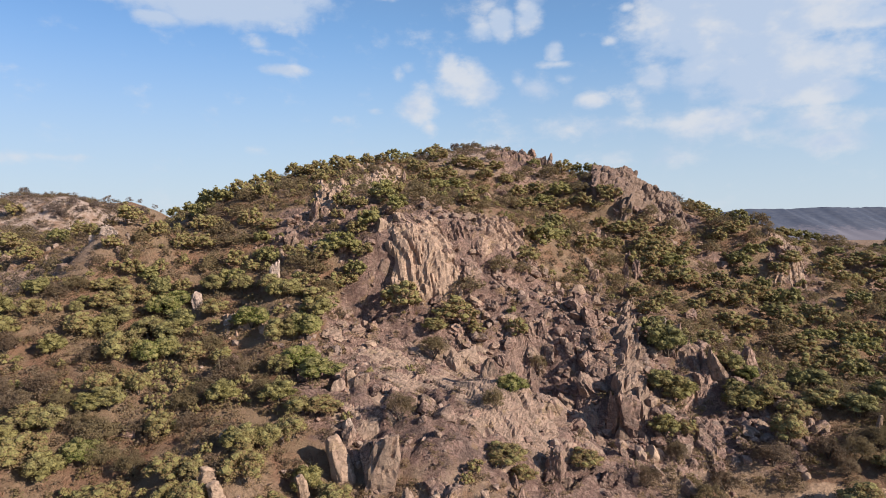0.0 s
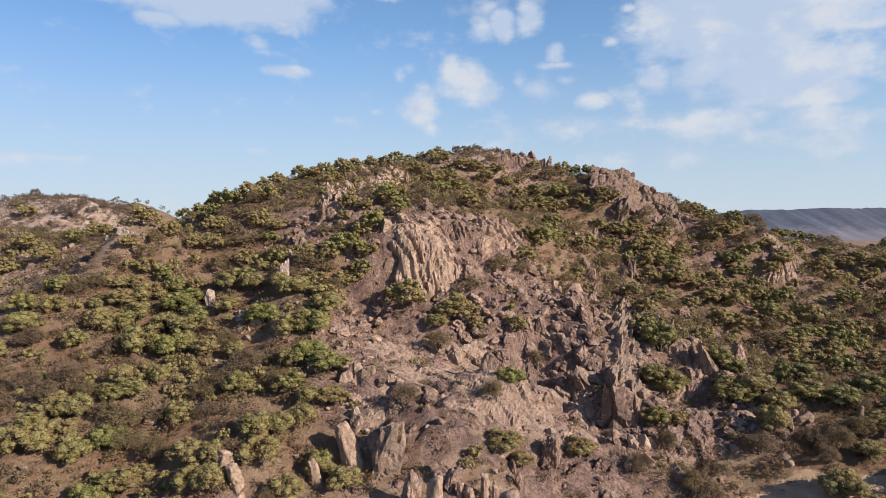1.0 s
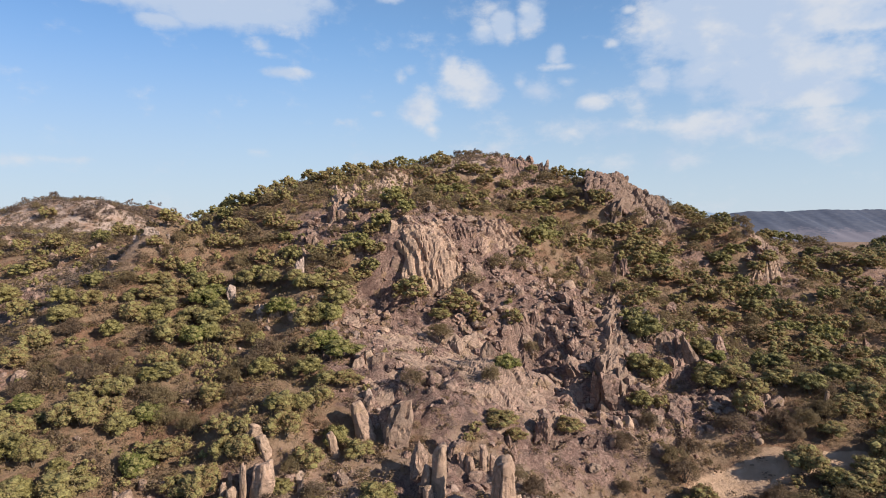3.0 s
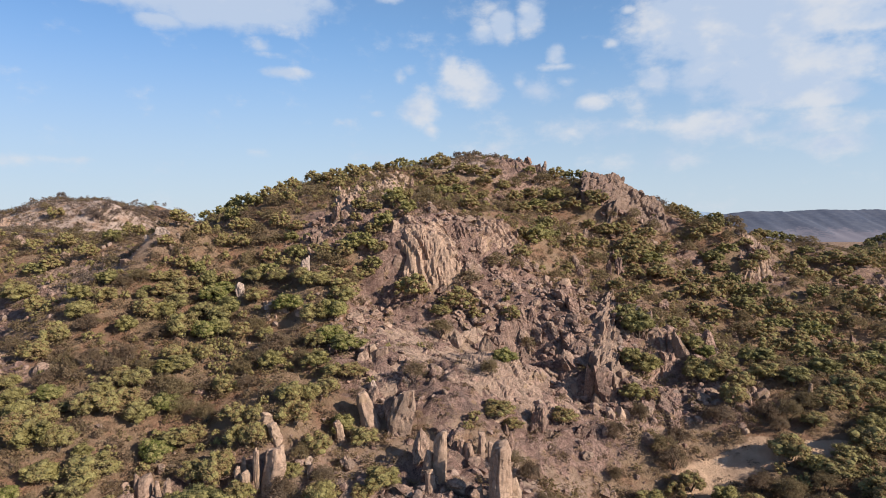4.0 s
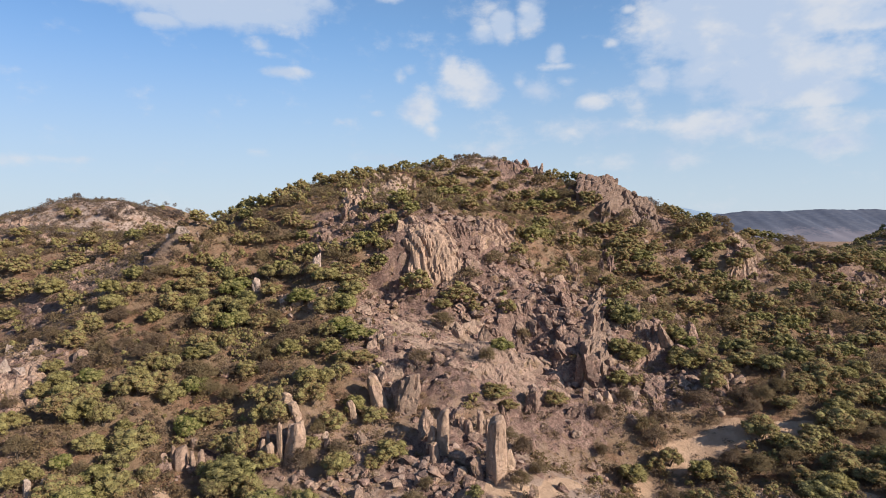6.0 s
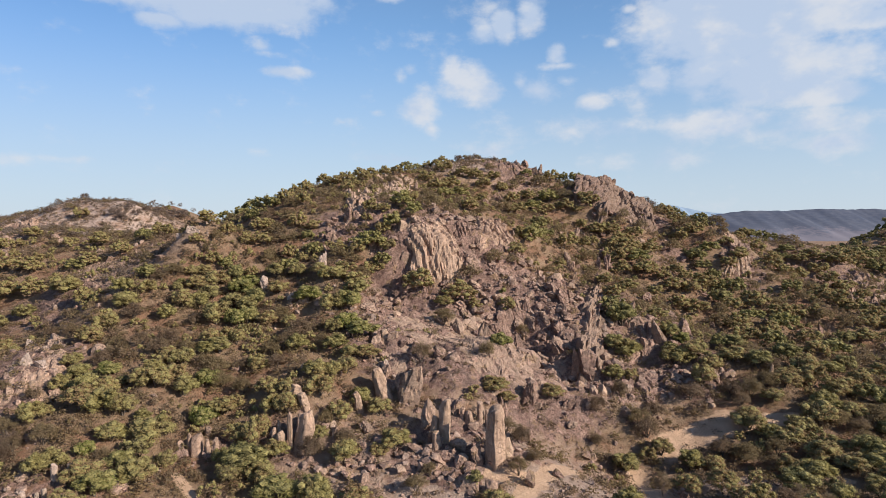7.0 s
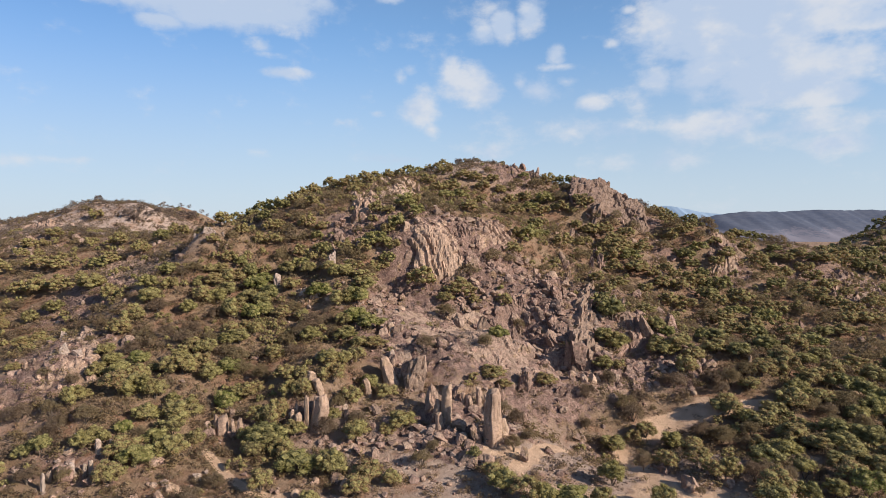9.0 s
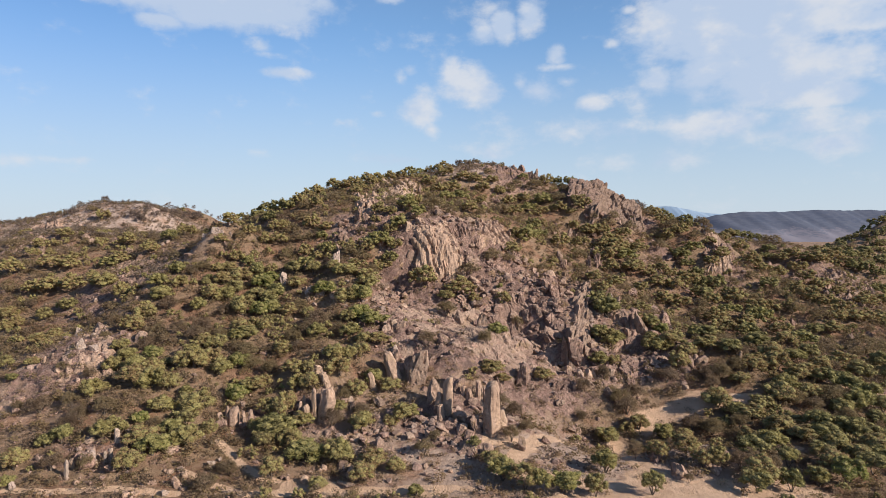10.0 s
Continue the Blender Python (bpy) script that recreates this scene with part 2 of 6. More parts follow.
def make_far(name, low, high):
    """Woods and clearings too far off to tell apart; low and high carry the haze."""
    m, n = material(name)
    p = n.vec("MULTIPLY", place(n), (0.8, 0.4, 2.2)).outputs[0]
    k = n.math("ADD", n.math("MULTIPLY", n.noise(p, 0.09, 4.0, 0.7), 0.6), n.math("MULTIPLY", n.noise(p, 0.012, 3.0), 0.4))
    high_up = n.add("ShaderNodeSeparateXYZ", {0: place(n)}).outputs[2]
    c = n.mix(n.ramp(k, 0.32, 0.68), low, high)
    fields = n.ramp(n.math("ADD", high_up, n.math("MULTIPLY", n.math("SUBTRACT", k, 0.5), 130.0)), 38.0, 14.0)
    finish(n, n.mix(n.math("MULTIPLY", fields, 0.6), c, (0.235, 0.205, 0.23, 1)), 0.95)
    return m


TAN_ROCK = make_rock("tan_rock", 0.28)
WORN_ROCK = make_rock("worn_rose_tan_rock", 0.30)
PALE_ROCK = make_rock("pale_rock", 0.0, 0.0, 0.32)
DARK_ROCK = make_rock("dark_jointed_rock", 0.0, 0.3)
BROWN_ROCK = make_rock("brown_rock", 0.0, 0.55)
ROCK, RUBBLE, GROUND = make_rock(), make_rubble(), make_ground()
LEAVES = make_leaves("olive_leaves", (0.174, 0.151, 0.055, 1), (0.361, 0.305, 0.116, 1), (0.318, 0.262, 0.139, 1), (0.339, 0.224, 0.118, 1), 0.8)
GREEN_LEAVES = make_leaves("fresh_green_leaves", (0.128, 0.142, 0.040, 1), (0.311, 0.315, 0.088, 1), (0.269, 0.256, 0.103, 1), (0.280, 0.213, 0.092, 1), 0.35)
DARK_LEAVES = make_leaves("dark_green_leaves", (0.108, 0.104, 0.041, 1), (0.243, 0.223, 0.090, 1), (0.218, 0.203, 0.103, 1), (0.239, 0.169, 0.088, 1), 0.65)
DRY_LEAVES = make_leaves("dry_twigs", (0.13, 0.088, 0.06, 1), (0.27, 0.188, 0.122, 1), (0.25, 0.185, 0.13, 1), (0.24, 0.185, 0.085, 1), 0.6)
SPARSE_LEAVES = make_leaves("sparse_leaves", (0.132, 0.099, 0.044, 1), (0.280, 0.207, 0.097, 1), (0.247, 0.188, 0.112, 1), (0.247, 0.157, 0.092, 1), 0.8)
BARE_TWIGS = make_leaves("bare_twigs", (0.13, 0.094, 0.078, 1), (0.26, 0.195, 0.16, 1), (0.25, 0.195, 0.165, 1), (0.21, 0.155, 0.10, 1), 0.4)
STRAW = make_leaves("straw_grass", (0.20, 0.135, 0.075, 1), (0.40, 0.285, 0.165, 1), (0.38, 0.29, 0.19, 1), (0.36, 0.235, 0.13, 1), 0.5)
# shade between the tufts is put into this darker leaf colour
INNER_SHADE = make_plain("inner_leaves_shade_tone", (0.13, 0.112, 0.042, 1), (0.26, 0.222, 0.086, 1), 4.0)
BARK = make_plain("grey_bark", (0.06, 0.045, 0.035, 1), (0.16, 0.125, 0.10, 1), 6.0)

# ---- the lie of the land ----
rng = np.random.default_rng(7)
HUMPS, SWELLS, CLIFFS, LEDGES, BARE, THICK, DRY, CLEAR, HEAPS, TRACKS = ([] for _ in range(10))


def hump(x, y, height, rx, ry, turn):
    HUMPS.append((x, y, height, rx, ry, turn))


def swell(x, y, height, reach):
    SWELLS.append((x, y, height, reach))


def ledge(x0, y0, x1, y1, height, reach):
    LEDGES.append((x0, y0, x1, y1, height, reach))


def cliff(x0, y0, x1, y1, height, reach):
    CLIFFS.append((x0, y0, x1, y1, height, reach))


def zone(store, x, y, rx, ry, amount=1.0, turn=0.0):
    store.append((x, y, rx, ry, amount, turn))


def track(width, *stops):
    TRACKS.append((width, stops))


hump(12.0, 275.8, 62.0, 61.1, 57.9, 0.55)
hump(19.7, 163.1, 24.5, 31.4, 24.0, 0.80)
hump(62.9, 228.4, 9.7, 37.4, 13.0, 1.00)
hump(-73.2, 133.1, 27.3, 32.7, 13.0, 1.19)
hump(-186.0, 282.6, 52.3, 125.6, 60.9, 0.53)
hump(109.5, 211.3, 29.1, 28.2, 31.8, 0.64)
hump(-57.5, 84.4, 9.2, 44.2, 13.0, 0.29)
hump(33.0, 127.8, 9.2, 51.3, 13.0, -0.27)
hump(-35.5, 207.7, 36.5, 38.6, 60.8, -1.51)
hump(117.0, 258.4, 29.2, 84.5, 29.9, 0.20)
hump(42.3, 75.2, -11.5, 34.8, 13.0, -0.16)
hump(-24.8, 90.0, 10.4, 22.2, 17.1, 0.19)
hump(383.3, 402.1, 72.0, 87.2, 33.0, 0.26)
hump(71.9, 196.2, 11.8, 13.0, 31.3, 0.47)
hump(175.4, 239.4, 17.9, 23.1, 28.5, 0.05)

# lesser knolls and hollows
swell(-54, 148, 14.5, 70)
swell(-158, 204, 11.4, 70)
swell(-14, 140, 8.2, 30)
swell(-134, 148, 11.8, 45)
swell(210, 300, 8.9, 45)
swell(122, 236, -5.0, 70)
swell(-78, 124, -10.1, 13)
swell(-30, 228, -6.0, 45)
swell(-38, 84, -7.4, 20)
swell(-158, 252, 8.2, 20)
swell(26, 124, -0.5, 20)
swell(10, 84, 2.9, 20)
swell(-70, 148, -13.7, 13)
swell(-190, 308, -7.0, 70)
swell(-6, 36, -2.5, 45)
swell(-30, 76, 6.0, 8)
swell(-94, 100, -3.0, 20)
swell(-22, 92, -2.7, 13)
swell(58, 148, 7.6, 20)
swell(50, 68, 6.5, 13)
swell(-14, 244, 3.3, 20)
swell(58, 252, 0.6, 30)
swell(138, 172, 5.5, 30)
swell(106, 100, -1.7, 70)
swell(-46, 156, 5.5, 20)
swell(194, 260, -8.0, 20)
swell(98, 188, -3.0, 20)
swell(-22, 116, 7.3, 13)
swell(2, 124, 6.7, 13)
swell(18, 116, -9.6, 8)
swell(34, 92, 0.4, 20)
swell(-14, 164, 8.2, 30)
swell(-46, 116, 2.5, 13)
swell(-94, 156, 6.1, 13)
swell(-62, 60, 3.1, 13)
swell(74, 244, 3.1, 8)
swell(-70, 76, -2.8, 8)
swell(74, 68, 4.4, 13)
swell(82, 108, 3.2, 20)
swell(2, 268, -2.0, 20)
swell(50, 116, -4.1, 8)
swell(26, 244, 2.0, 20)
swell(-30, 100, -2.8, 13)
swell(146, 260, 1.5, 20)
swell(10, 100, 5.2, 8)
swell(66, 36, -1.6, 30)
swell(-150, 292, 4.7, 13)
swell(-182, 252, 4.2, 13)
swell(-46, 36, -1.4, 30)
swell(-46, 204, -1.7, 13)
swell(-166, 180, 9.9, 45)
swell(-102, 124, 3.4, 13)
swell(2, 84, 3.7, 8)
swell(10, 68, 2.2, 13)
swell(50, 92, -3.0, 8)
swell(82, 148, -2.4, 13)
swell(-142, 220, -2.6, 8)
swell(258, 308, 9.0, 70)
swell(26, 108, -3.9, 8)
swell(26, 156, -6.6, 30)
swell(58, 188, 1.8, 20)
swell(114, 212, 1.1, 8)
swell(106, 164, 1.5, 13)
swell(-54, 68, 1.4, 8)
swell(-166, 284, 1.8, 13)
swell(-150, 244, 4.4, 13)

# steep rock faces
cliff(-18, 128, 1, 130, 13.0, 24.0)
cliff(6, 138, 17, 140, 7.0, 14.0)
ledge(54, 205, 86, 196, 6.0, 9.0)
ledge(24, 108, 38, 106, 4.0, 8.0)
ledge(26, 238, 38, 238, 4.0, 7.0)
ledge(-34, 136, -20, 140, 1.5, 6.0)

# heaps of fallen blocks
zone(HEAPS, 31, 116, 13, 18, 1.0)
zone(HEAPS, 21, 139, 12, 14, 1.0)
zone(HEAPS, 7, 127, 7, 10, 1.0)
zone(HEAPS, 23, 143, 12, 9, 0.8)
zone(HEAPS, 5, 143, 10, 6, 0.7)
zone(HEAPS, 40, 140, 10, 12, 0.7)
zone(HEAPS, -20, 109, 8, 12, 0.6)
zone(HEAPS, -28, 140, 10, 8, 0.7)
zone(HEAPS, 2, 64, 9, 7, 0.9)
zone(HEAPS, -14, 62, 14, 8, 0.6)
zone(HEAPS, 58, 109, 9, 9, 0.7)
zone(HEAPS, -50, 42, 18, 5, 0.15)
zone(HEAPS, 71, 200, 16, 6, 0.6)

# where the rock lies bare
zone(BARE, 8, 117, 28, 30, 1.2)
zone(BARE, 6, 93, 26, 12, 1.0)
zone(BARE, 31, 116, 16, 20, 1.0)
zone(BARE, -6, 131, 14, 10, 1.1)
zone(BARE, 13, 146, 10, 8, 1.0)
zone(BARE, 74, 225, 20, 12, 1.3)
zone(BARE, -28, 144, 12, 8, 0.9)
zone(BARE, -18, 162, 8, 8, 0.5)
zone(BARE, 28, 240, 12, 8, 0.9)
zone(BARE, 58, 109, 11, 11, 0.8)
zone(BARE, -84, 76, 10, 16, 0.75)
zone(BARE, -0, 66, 14, 10, 0.6)
zone(BARE, -33, 66, 12, 6, 0.5)
zone(BARE, -64, 48, 12, 6, 0.5)
zone(BARE, 114, 194, 8, 14, 0.6)
zone(BARE, 85, 181, 8, 14, 0.5)
zone(BARE, -100, 117, 16, 10, 0.8)
zone(BARE, -165, 215, 30, 20, 0.25)
zone(BARE, 163, 225, 20, 10, 0.6)
zone(BARE, 48, 142, 10, 14, 0.5)

zone(BARE, -3, 98, 20, 16, 1.2)
zone(BARE, 16, 94, 16, 10, 1.1)
zone(BARE, -6, 116, 14, 10, 0.9)
zone(BARE, 26, 120, 16, 20, 1.1)

# thick and thin bush
zone(THICK, -50, 101, 32, 26, 1.0)
zone(THICK, -48, 136, 24, 20, 1.0)
zone(THICK, -80, 109, 24, 16, 0.5)
zone(THICK, -70, 68, 30, 16, 0.8)
zone(THICK, 91, 108, 36, 36, 1.0)
zone(THICK, 86, 63, 30, 16, 0.9)
zone(THICK, 57, 157, 26, 26, 0.8)
zone(THICK, 22, 208, 36, 24, 0.8)
zone(THICK, -43, 180, 34, 26, 1.0)
zone(THICK, -101, 137, 30, 22, 0.8)
zone(THICK, 137, 185, 40, 40, 0.6)
zone(THICK, 182, 225, 60, 50, 0.8)
zone(DRY, -158, 224, 60, 45, 1.0)
zone(DRY, -85, 132, 14, 12, 0.45)
zone(DRY, 15, 241, 30, 20, 0.8)
zone(DRY, 26, 107, 26, 16, 0.5)
zone(DRY, 195, 229, 60, 40, 0.2)
zone(DRY, 18, 60, 42, 20, 0.75)
zone(DRY, -87, 69, 14, 18, 0.4)
zone(DRY, 296, 375, 80, 60, 0.15)

# open ground with hardly a tree
zone(CLEAR, 4, 61, 18, 12)
zone(CLEAR, -10, 76, 13, 8, 0.95)
zone(CLEAR, -29, 63, 7, 5, 0.95)
zone(CLEAR, -44, 60, 7, 4, 0.95)
zone(CLEAR, -62, 45, 7, 4, 0.95)
zone(CLEAR, -30, 127, 8, 6, 0.6)
zone(CLEAR, 26, 77, 20, 14)
zone(CLEAR, 36, 88, 16, 10, 0.9)
zone(CLEAR, -87, 69, 15, 19, 1.0)
zone(CLEAR, -23, 46, 26, 6, 0.9)
zone(CLEAR, -85, 132, 14, 10, 0.15)
zone(CLEAR, 42, 59, 19, 14)
zone(CLEAR, 2, 69, 14, 9)
zone(CLEAR, -75, 127, 7, 7, 0.9)
zone(CLEAR, -5, 121, 14, 6, 0.8)
zone(CLEAR, -37, 106, 7, 7, 0.9)
zone(CLEAR, -31, 140, 10, 7, 0.7)
zone(CLEAR, 54, 116, 7, 8, 0.8)
zone(CLEAR, 42, 53, 20, 6, 0.7)
zone(CLEAR, 12, 53, 17, 9)
zone(CLEAR, -30, 67, 10, 5, 0.8)
zone(CLEAR, 32, 48, 30, 8, 0.8)

zone(CLEAR, 88, 198, 5, 8, 0.9)
zone(CLEAR, 87, 186, 5, 7, 0.9)
zone(CLEAR, -32, 143, 9, 7, 0.9)
zone(CLEAR, -17, 123, 5, 7, 0.9)
zone(CLEAR, -33, 143, 10, 9, 0.9)
zone(CLEAR, -76, 166, 4, 6, 0.9)
zone(CLEAR, -83, 101, 8, 4, 0.9)
zone(CLEAR, -106, 148, 12, 9, 0.9)
zone(CLEAR, -154, 165, 14, 10, 0.9)
zone(CLEAR, -127, 163, 10, 8, 0.9)
zone(BARE, 88, 198, 5, 8, 0.6)
zone(BARE, -32, 143, 9, 7, 0.6)
zone(BARE, -33, 143, 10, 9, 0.6)

# trodden earth
track(3.6, (45, 85), (50, 89), (55, 90), (61, 91))
track(2.6, (61, 91), (69, 90), (75, 90))
track(1.6, (46, 88), (51, 91))
track(2.0, (37, 79), (35, 59), (37, 52))
track(3.6, (34, 51), (38, 47), (47, 47), (59, 48), (62, 45))
track(2.0, (13, 50), (19, 49), (26, 47), (34, 49))
track(1.7, (22, 70), (14, 59), (11, 55), (11, 52), (14, 50))
track(2.0, (7, 60), (14, 59))
track(1.3, (-16, 44), (-11, 44), (-7, 45), (-3, 42))
track(1.2, (-7, 45), (2, 45))
track(0.9, (-45, 57), (-39, 51), (-34, 47), (-31, 46))
track(0.8, (-47, 47), (-41, 44), (-35, 42), (-25, 43), (-18, 42))
track(0.8, (-73, 39), (-66, 39), (-56, 41), (-46, 41))
track(1.6, (98, 100), (99, 96))
track(2.0, (104, 94), (108, 93))
track(1.4, (68, 70), (70, 66))
track(3.0, (18, 41), (32, 42), (46, 43))
track(2.0, (-28, 45), (-20, 44))


def lattice(i, j, seed):
    h = (i * 374761393 + j * 668265263 + seed * 974634777) & 0xFFFFFFFF
    h = ((h ^ (h >> 13)) * 1274126177) & 0xFFFFFFFF
    h = h ^ (h >> 16)
    return (h & 0xFFFF) / 65535.0 * 2 * math.pi


def ripple(x, y, seed=0):
    """Smooth noise over the plan, about -0.7 to 0.7."""
    x, y = np.asarray(x, float), np.asarray(y, float)
    i, j = np.floor(x).astype(np.int64), np.floor(y).astype(np.int64)
    fx, fy = x - i, y - j
    sx, sy = fx * fx * fx * (fx * (fx * 6 - 15) + 10), fy * fy * fy * (fy * (fy * 6 - 15) + 10)

    def corner(a, b):
        g = lattice(i + a, j + b, seed)
        return np.cos(g) * (fx - a) + np.sin(g) * (fy - b)
    low = corner(0, 0) * (1 - sx) + corner(1, 0) * sx
    high = corner(0, 1) * (1 - sx) + corner(1, 1) * sx
    return low * (1 - sy) + high * sy


def amount_in(store, x, y):
    total = np.zeros(np.shape(x))
    for cx, cy, rx, ry, amount, turn in store:
        d = ((x - cx) / rx) ** 2 + ((y - cy) / ry) ** 2
        total = np.maximum(total, amount * np.clip(1.35 - 0.75 * d, 0, 1))
    return total


def trodden_at(x, y):
    best = np.zeros(np.shape(x))
    for width, stops in TRACKS:
        for (ax, ay), (bx, by) in zip(stops, stops[1:]):
            k = np.clip(((x - ax) * (bx - ax) + (y - ay) * (by - ay)) / ((bx - ax) ** 2 + (by - ay) ** 2), 0, 1)
            d = np.hypot(x - ax - k * (bx - ax), y - ay - k * (by - ay))
            best = np.maximum(best, np.clip(1.5 - d / width, 0, 1))
    return best


def lie(x, y):
    """The smooth height of the land."""
    z = np.full(np.shape(x), 1.5)
    for a, b, h, rx, ry, r in HUMPS:
        c, s = math.cos(r), math.sin(r)
        u, v = ((x - a) * c + (y - b) * s) / rx, (-(x - a) * s + (y - b) * c) / ry
        z = z + h / (1 + (u * u + v * v) / 2) ** 2
    for a, b, h, reach in SWELLS:
        z = z + h * np.exp(-((x - a) ** 2 + (y - b) ** 2) / reach ** 2)
    for ax, ay, bx, by, drop, reach in CLIFFS:
        length = math.hypot(bx - ax, by - ay)
        tx, ty = (bx - ax) / length, (by - ay) / length
        along, d = (x - ax) * tx + (y - ay) * ty, -(x - ax) * ty + (y - ay) * tx
        over = np.maximum(np.maximum(-along, along - length), 0)
        z = z - 0.5 * drop * (1 - np.tanh((d + 1.5 * ripple(x / 4, y / 6, 4)) / 2)) * np.exp(-(np.minimum(d, 0) / reach) ** 2) * np.exp(-(over / 9) ** 2)
    for ax, ay, bx, by, height, reach in LEDGES:
        length = math.hypot(bx - ax, by - ay)
        tx, ty = (bx - ax) / length, (by - ay) / length
        along = (x - ax) * tx + (y - ay) * ty
        d = -(x - ax) * ty + (y - ay) * tx + 2.2 * ripple(x / 5, y / 5, 3)
        over = np.maximum(np.maximum(-along, along - length), 0)
        z = z + 0.5 * height * np.tanh(d / 1.6) * np.exp(-(d / reach) ** 2) * np.exp(-(over / 4.0) ** 2)
    return z


def height(x, y):
    """The height of the ground with its knolls, ribs and blocks."""
    x, y = np.asarray(x, float), np.asarray(y, float)
    rocky, flat = amount_in(BARE, x, y), trodden_at(x, y)
    z = lie(x, y)
    hill = np.clip((z - 3) / 8, 0.0, 1) * (1 - 0.9 * np.clip(flat, 0, 1))
    z = z + hill * (2.2 * ripple(x / 24, y / 24, 11) + 1.1 * ripple(x / 9, y / 9, 12) + 0.5 * ripple(x / 3.3, y / 3.3, 13))
    knobs = 1 - np.abs(ripple(x / 4.2 + 0.5 * ripple(x / 3, y / 3, 5), y / 5.5, 14)) * 2.4
    cracks = np.abs(ripple(x / 1.7, y / 2.1, 15))
    z = z + rocky * (1 - flat) * (1.5 * (knobs - 0.4) + 1.3 * (0.25 - cracks) + 0.8 * (0.25 - np.abs(ripple(x / 0.9, y / 0.9, 16))))
    return z + (1 - hill) * 0.18 * ripple(x / 2.4, y / 2.4, 17) + 0.12 * ripple(x / 1.1, y / 1.1, 18)


def spaced(edges):
    """Grid lines: fine in the middle, ever wider towards the horizon."""
    lo, hi, step, near, far, grow = edges
    mid = list(np.arange(lo, hi, step))
    up, down, s = [mid[-1]], [mid[0]], step
    while up[-1] < far:
        s *= grow
        up.append(up[-1] + s)
    s = step
    while down[-1] > near:
        s *= grow
        down.append(down[-1] - s)
    return np.array(down[:0:-1] + mid + up[1:])


gx = spaced((-90, 110, 0.75, -4700, 4700, 1.04))
gy = spaced((38, 158, 0.65, -4700, 4700, 1.035))
X, Y = np.meshgrid(gx, gy)
Z = height(X, Y)
nx, ny = len(gx), len(gy)
cell = np.arange((ny - 1) * (nx - 1))
a = (cell // (nx - 1)) * nx + cell % (nx - 1)
quads = np.stack([a, a + 1, a + nx + 1, a + nx], 1)


def mesh_from(name, verts, faces, mat, smooth=True, inner=None):
    """A mesh out of arrays of corners and of faces with as many sides each."""
    me = bpy.data.meshes.new(name)
    verts, faces = np.asarray(verts, np.float32), np.asarray(faces, np.int32)
    sides = faces.shape[1]
    me.vertices.add(len(verts))
    me.vertices.foreach_set("co", verts.ravel())
    me.loops.add(faces.size)
    me.loops.foreach_set("vertex_index", faces.ravel())
    me.polygons.add(len(faces))
    me.polygons.foreach_set("loop_start", np.arange(0, faces.size, sides, dtype=np.int32))
    me.polygons.foreach_set("use_smooth", np.full(len(faces), smooth) if isinstance(smooth, bool) else smooth)
    me.update(calc_edges=True)
    me.materials.append(mat)
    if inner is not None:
        me.materials.append(INNER_SHADE)
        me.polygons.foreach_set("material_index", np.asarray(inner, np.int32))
    return me


land = mesh_from("ground", np.stack([X, Y, Z], -1).reshape(-1, 3), quads, GROUND)
for name, values in (("rocky", amount_in(BARE, X, Y)), ("trodden", trodden_at(X, Y)), ("parched", amount_in(DRY, X, Y))):
    layer = land.attributes.new(name, "FLOAT", "POINT")
    layer.data.foreach_set("value", np.asarray(values, np.float32).ravel())
tagged(new("ground", land), "dry stony hillside and valley floor with trodden dust tracks", "ground", kind="structure")


def far_range(name, label, distance, deep, x0, x1, top, seed, mat):
    """A range of hills on the horizon, with spurs and gullies."""
    u, v = np.meshgrid(np.linspace(x0, x1, 220), np.linspace(0, 1, 60))
    crest = top(u) + 5 * ripple(u / 120, u * 0, seed) + 3.0 * ripple(u / 30, u * 0 + 3, seed) + 2.0 * ripple(u / 9, u * 0 + 5, seed)
    spur = ripple(u / 110, v * 1.0 + 7, seed + 1) * 0.3 + ripple(u / 38, v * 1.4, seed + 2) * 0.15
    rise = np.clip(v * 1.25 + spur * np.clip(v * 3, 0, 1) * np.clip((1 - v) * 2.0, 0, 1) * 0.5, 0, 1) ** 1.25
    z = -2 + (crest + 2) * np.where(v < 0.85, rise / 1.0, rise * (1 - (v - 0.85) * 2))
    me = mesh_from(name, np.stack([u, distance + deep * v, z], -1).reshape(-1, 3),
                   np.stack([(c := np.arange(59 * 219)) // 219 * 220 + c % 219, c // 219 * 220 + c % 219 + 1,
                             c // 219 * 220 + c % 219 + 221, c // 219 * 220 + c % 219 + 220], 1), mat)
    return tagged(new(name, me), label, "hills", kind="structure")


# aerial haze is put into the blue base colours of both ranges
HAZE_BLUE = make_far("far_slopes_hazed_blue", (0.058, 0.070, 0.108, 1), (0.100, 0.106, 0.138, 1))
HAZE_PALE = make_plain("farther_slopes_hazed_blue", (0.20, 0.275, 0.375, 1), (0.215, 0.285, 0.38, 1), 0.004)
far_range("backdrop", "wooded range of hills beyond the valley, tinted blue for haze", 1450, 420, 500, 2400,
          lambda u: 67 + 20 * np.tanh((u - 800) / 60) + 3 * np.sin(u / 170), 31, HAZE_BLUE)
far_range("backdrop_far", "mountain on the horizon, tinted pale blue for haze", 3600, 700, 900, 3000,
          lambda u: 112 + 60 * np.exp(-((u - 1540) / 240) ** 2), 41, HAZE_PALE)

# ---- rocks ----


def part(name, me, parent, label=""):
    ob = new(name, me)
    ob.parent = parent
    return tagged(ob, label) if label else ob


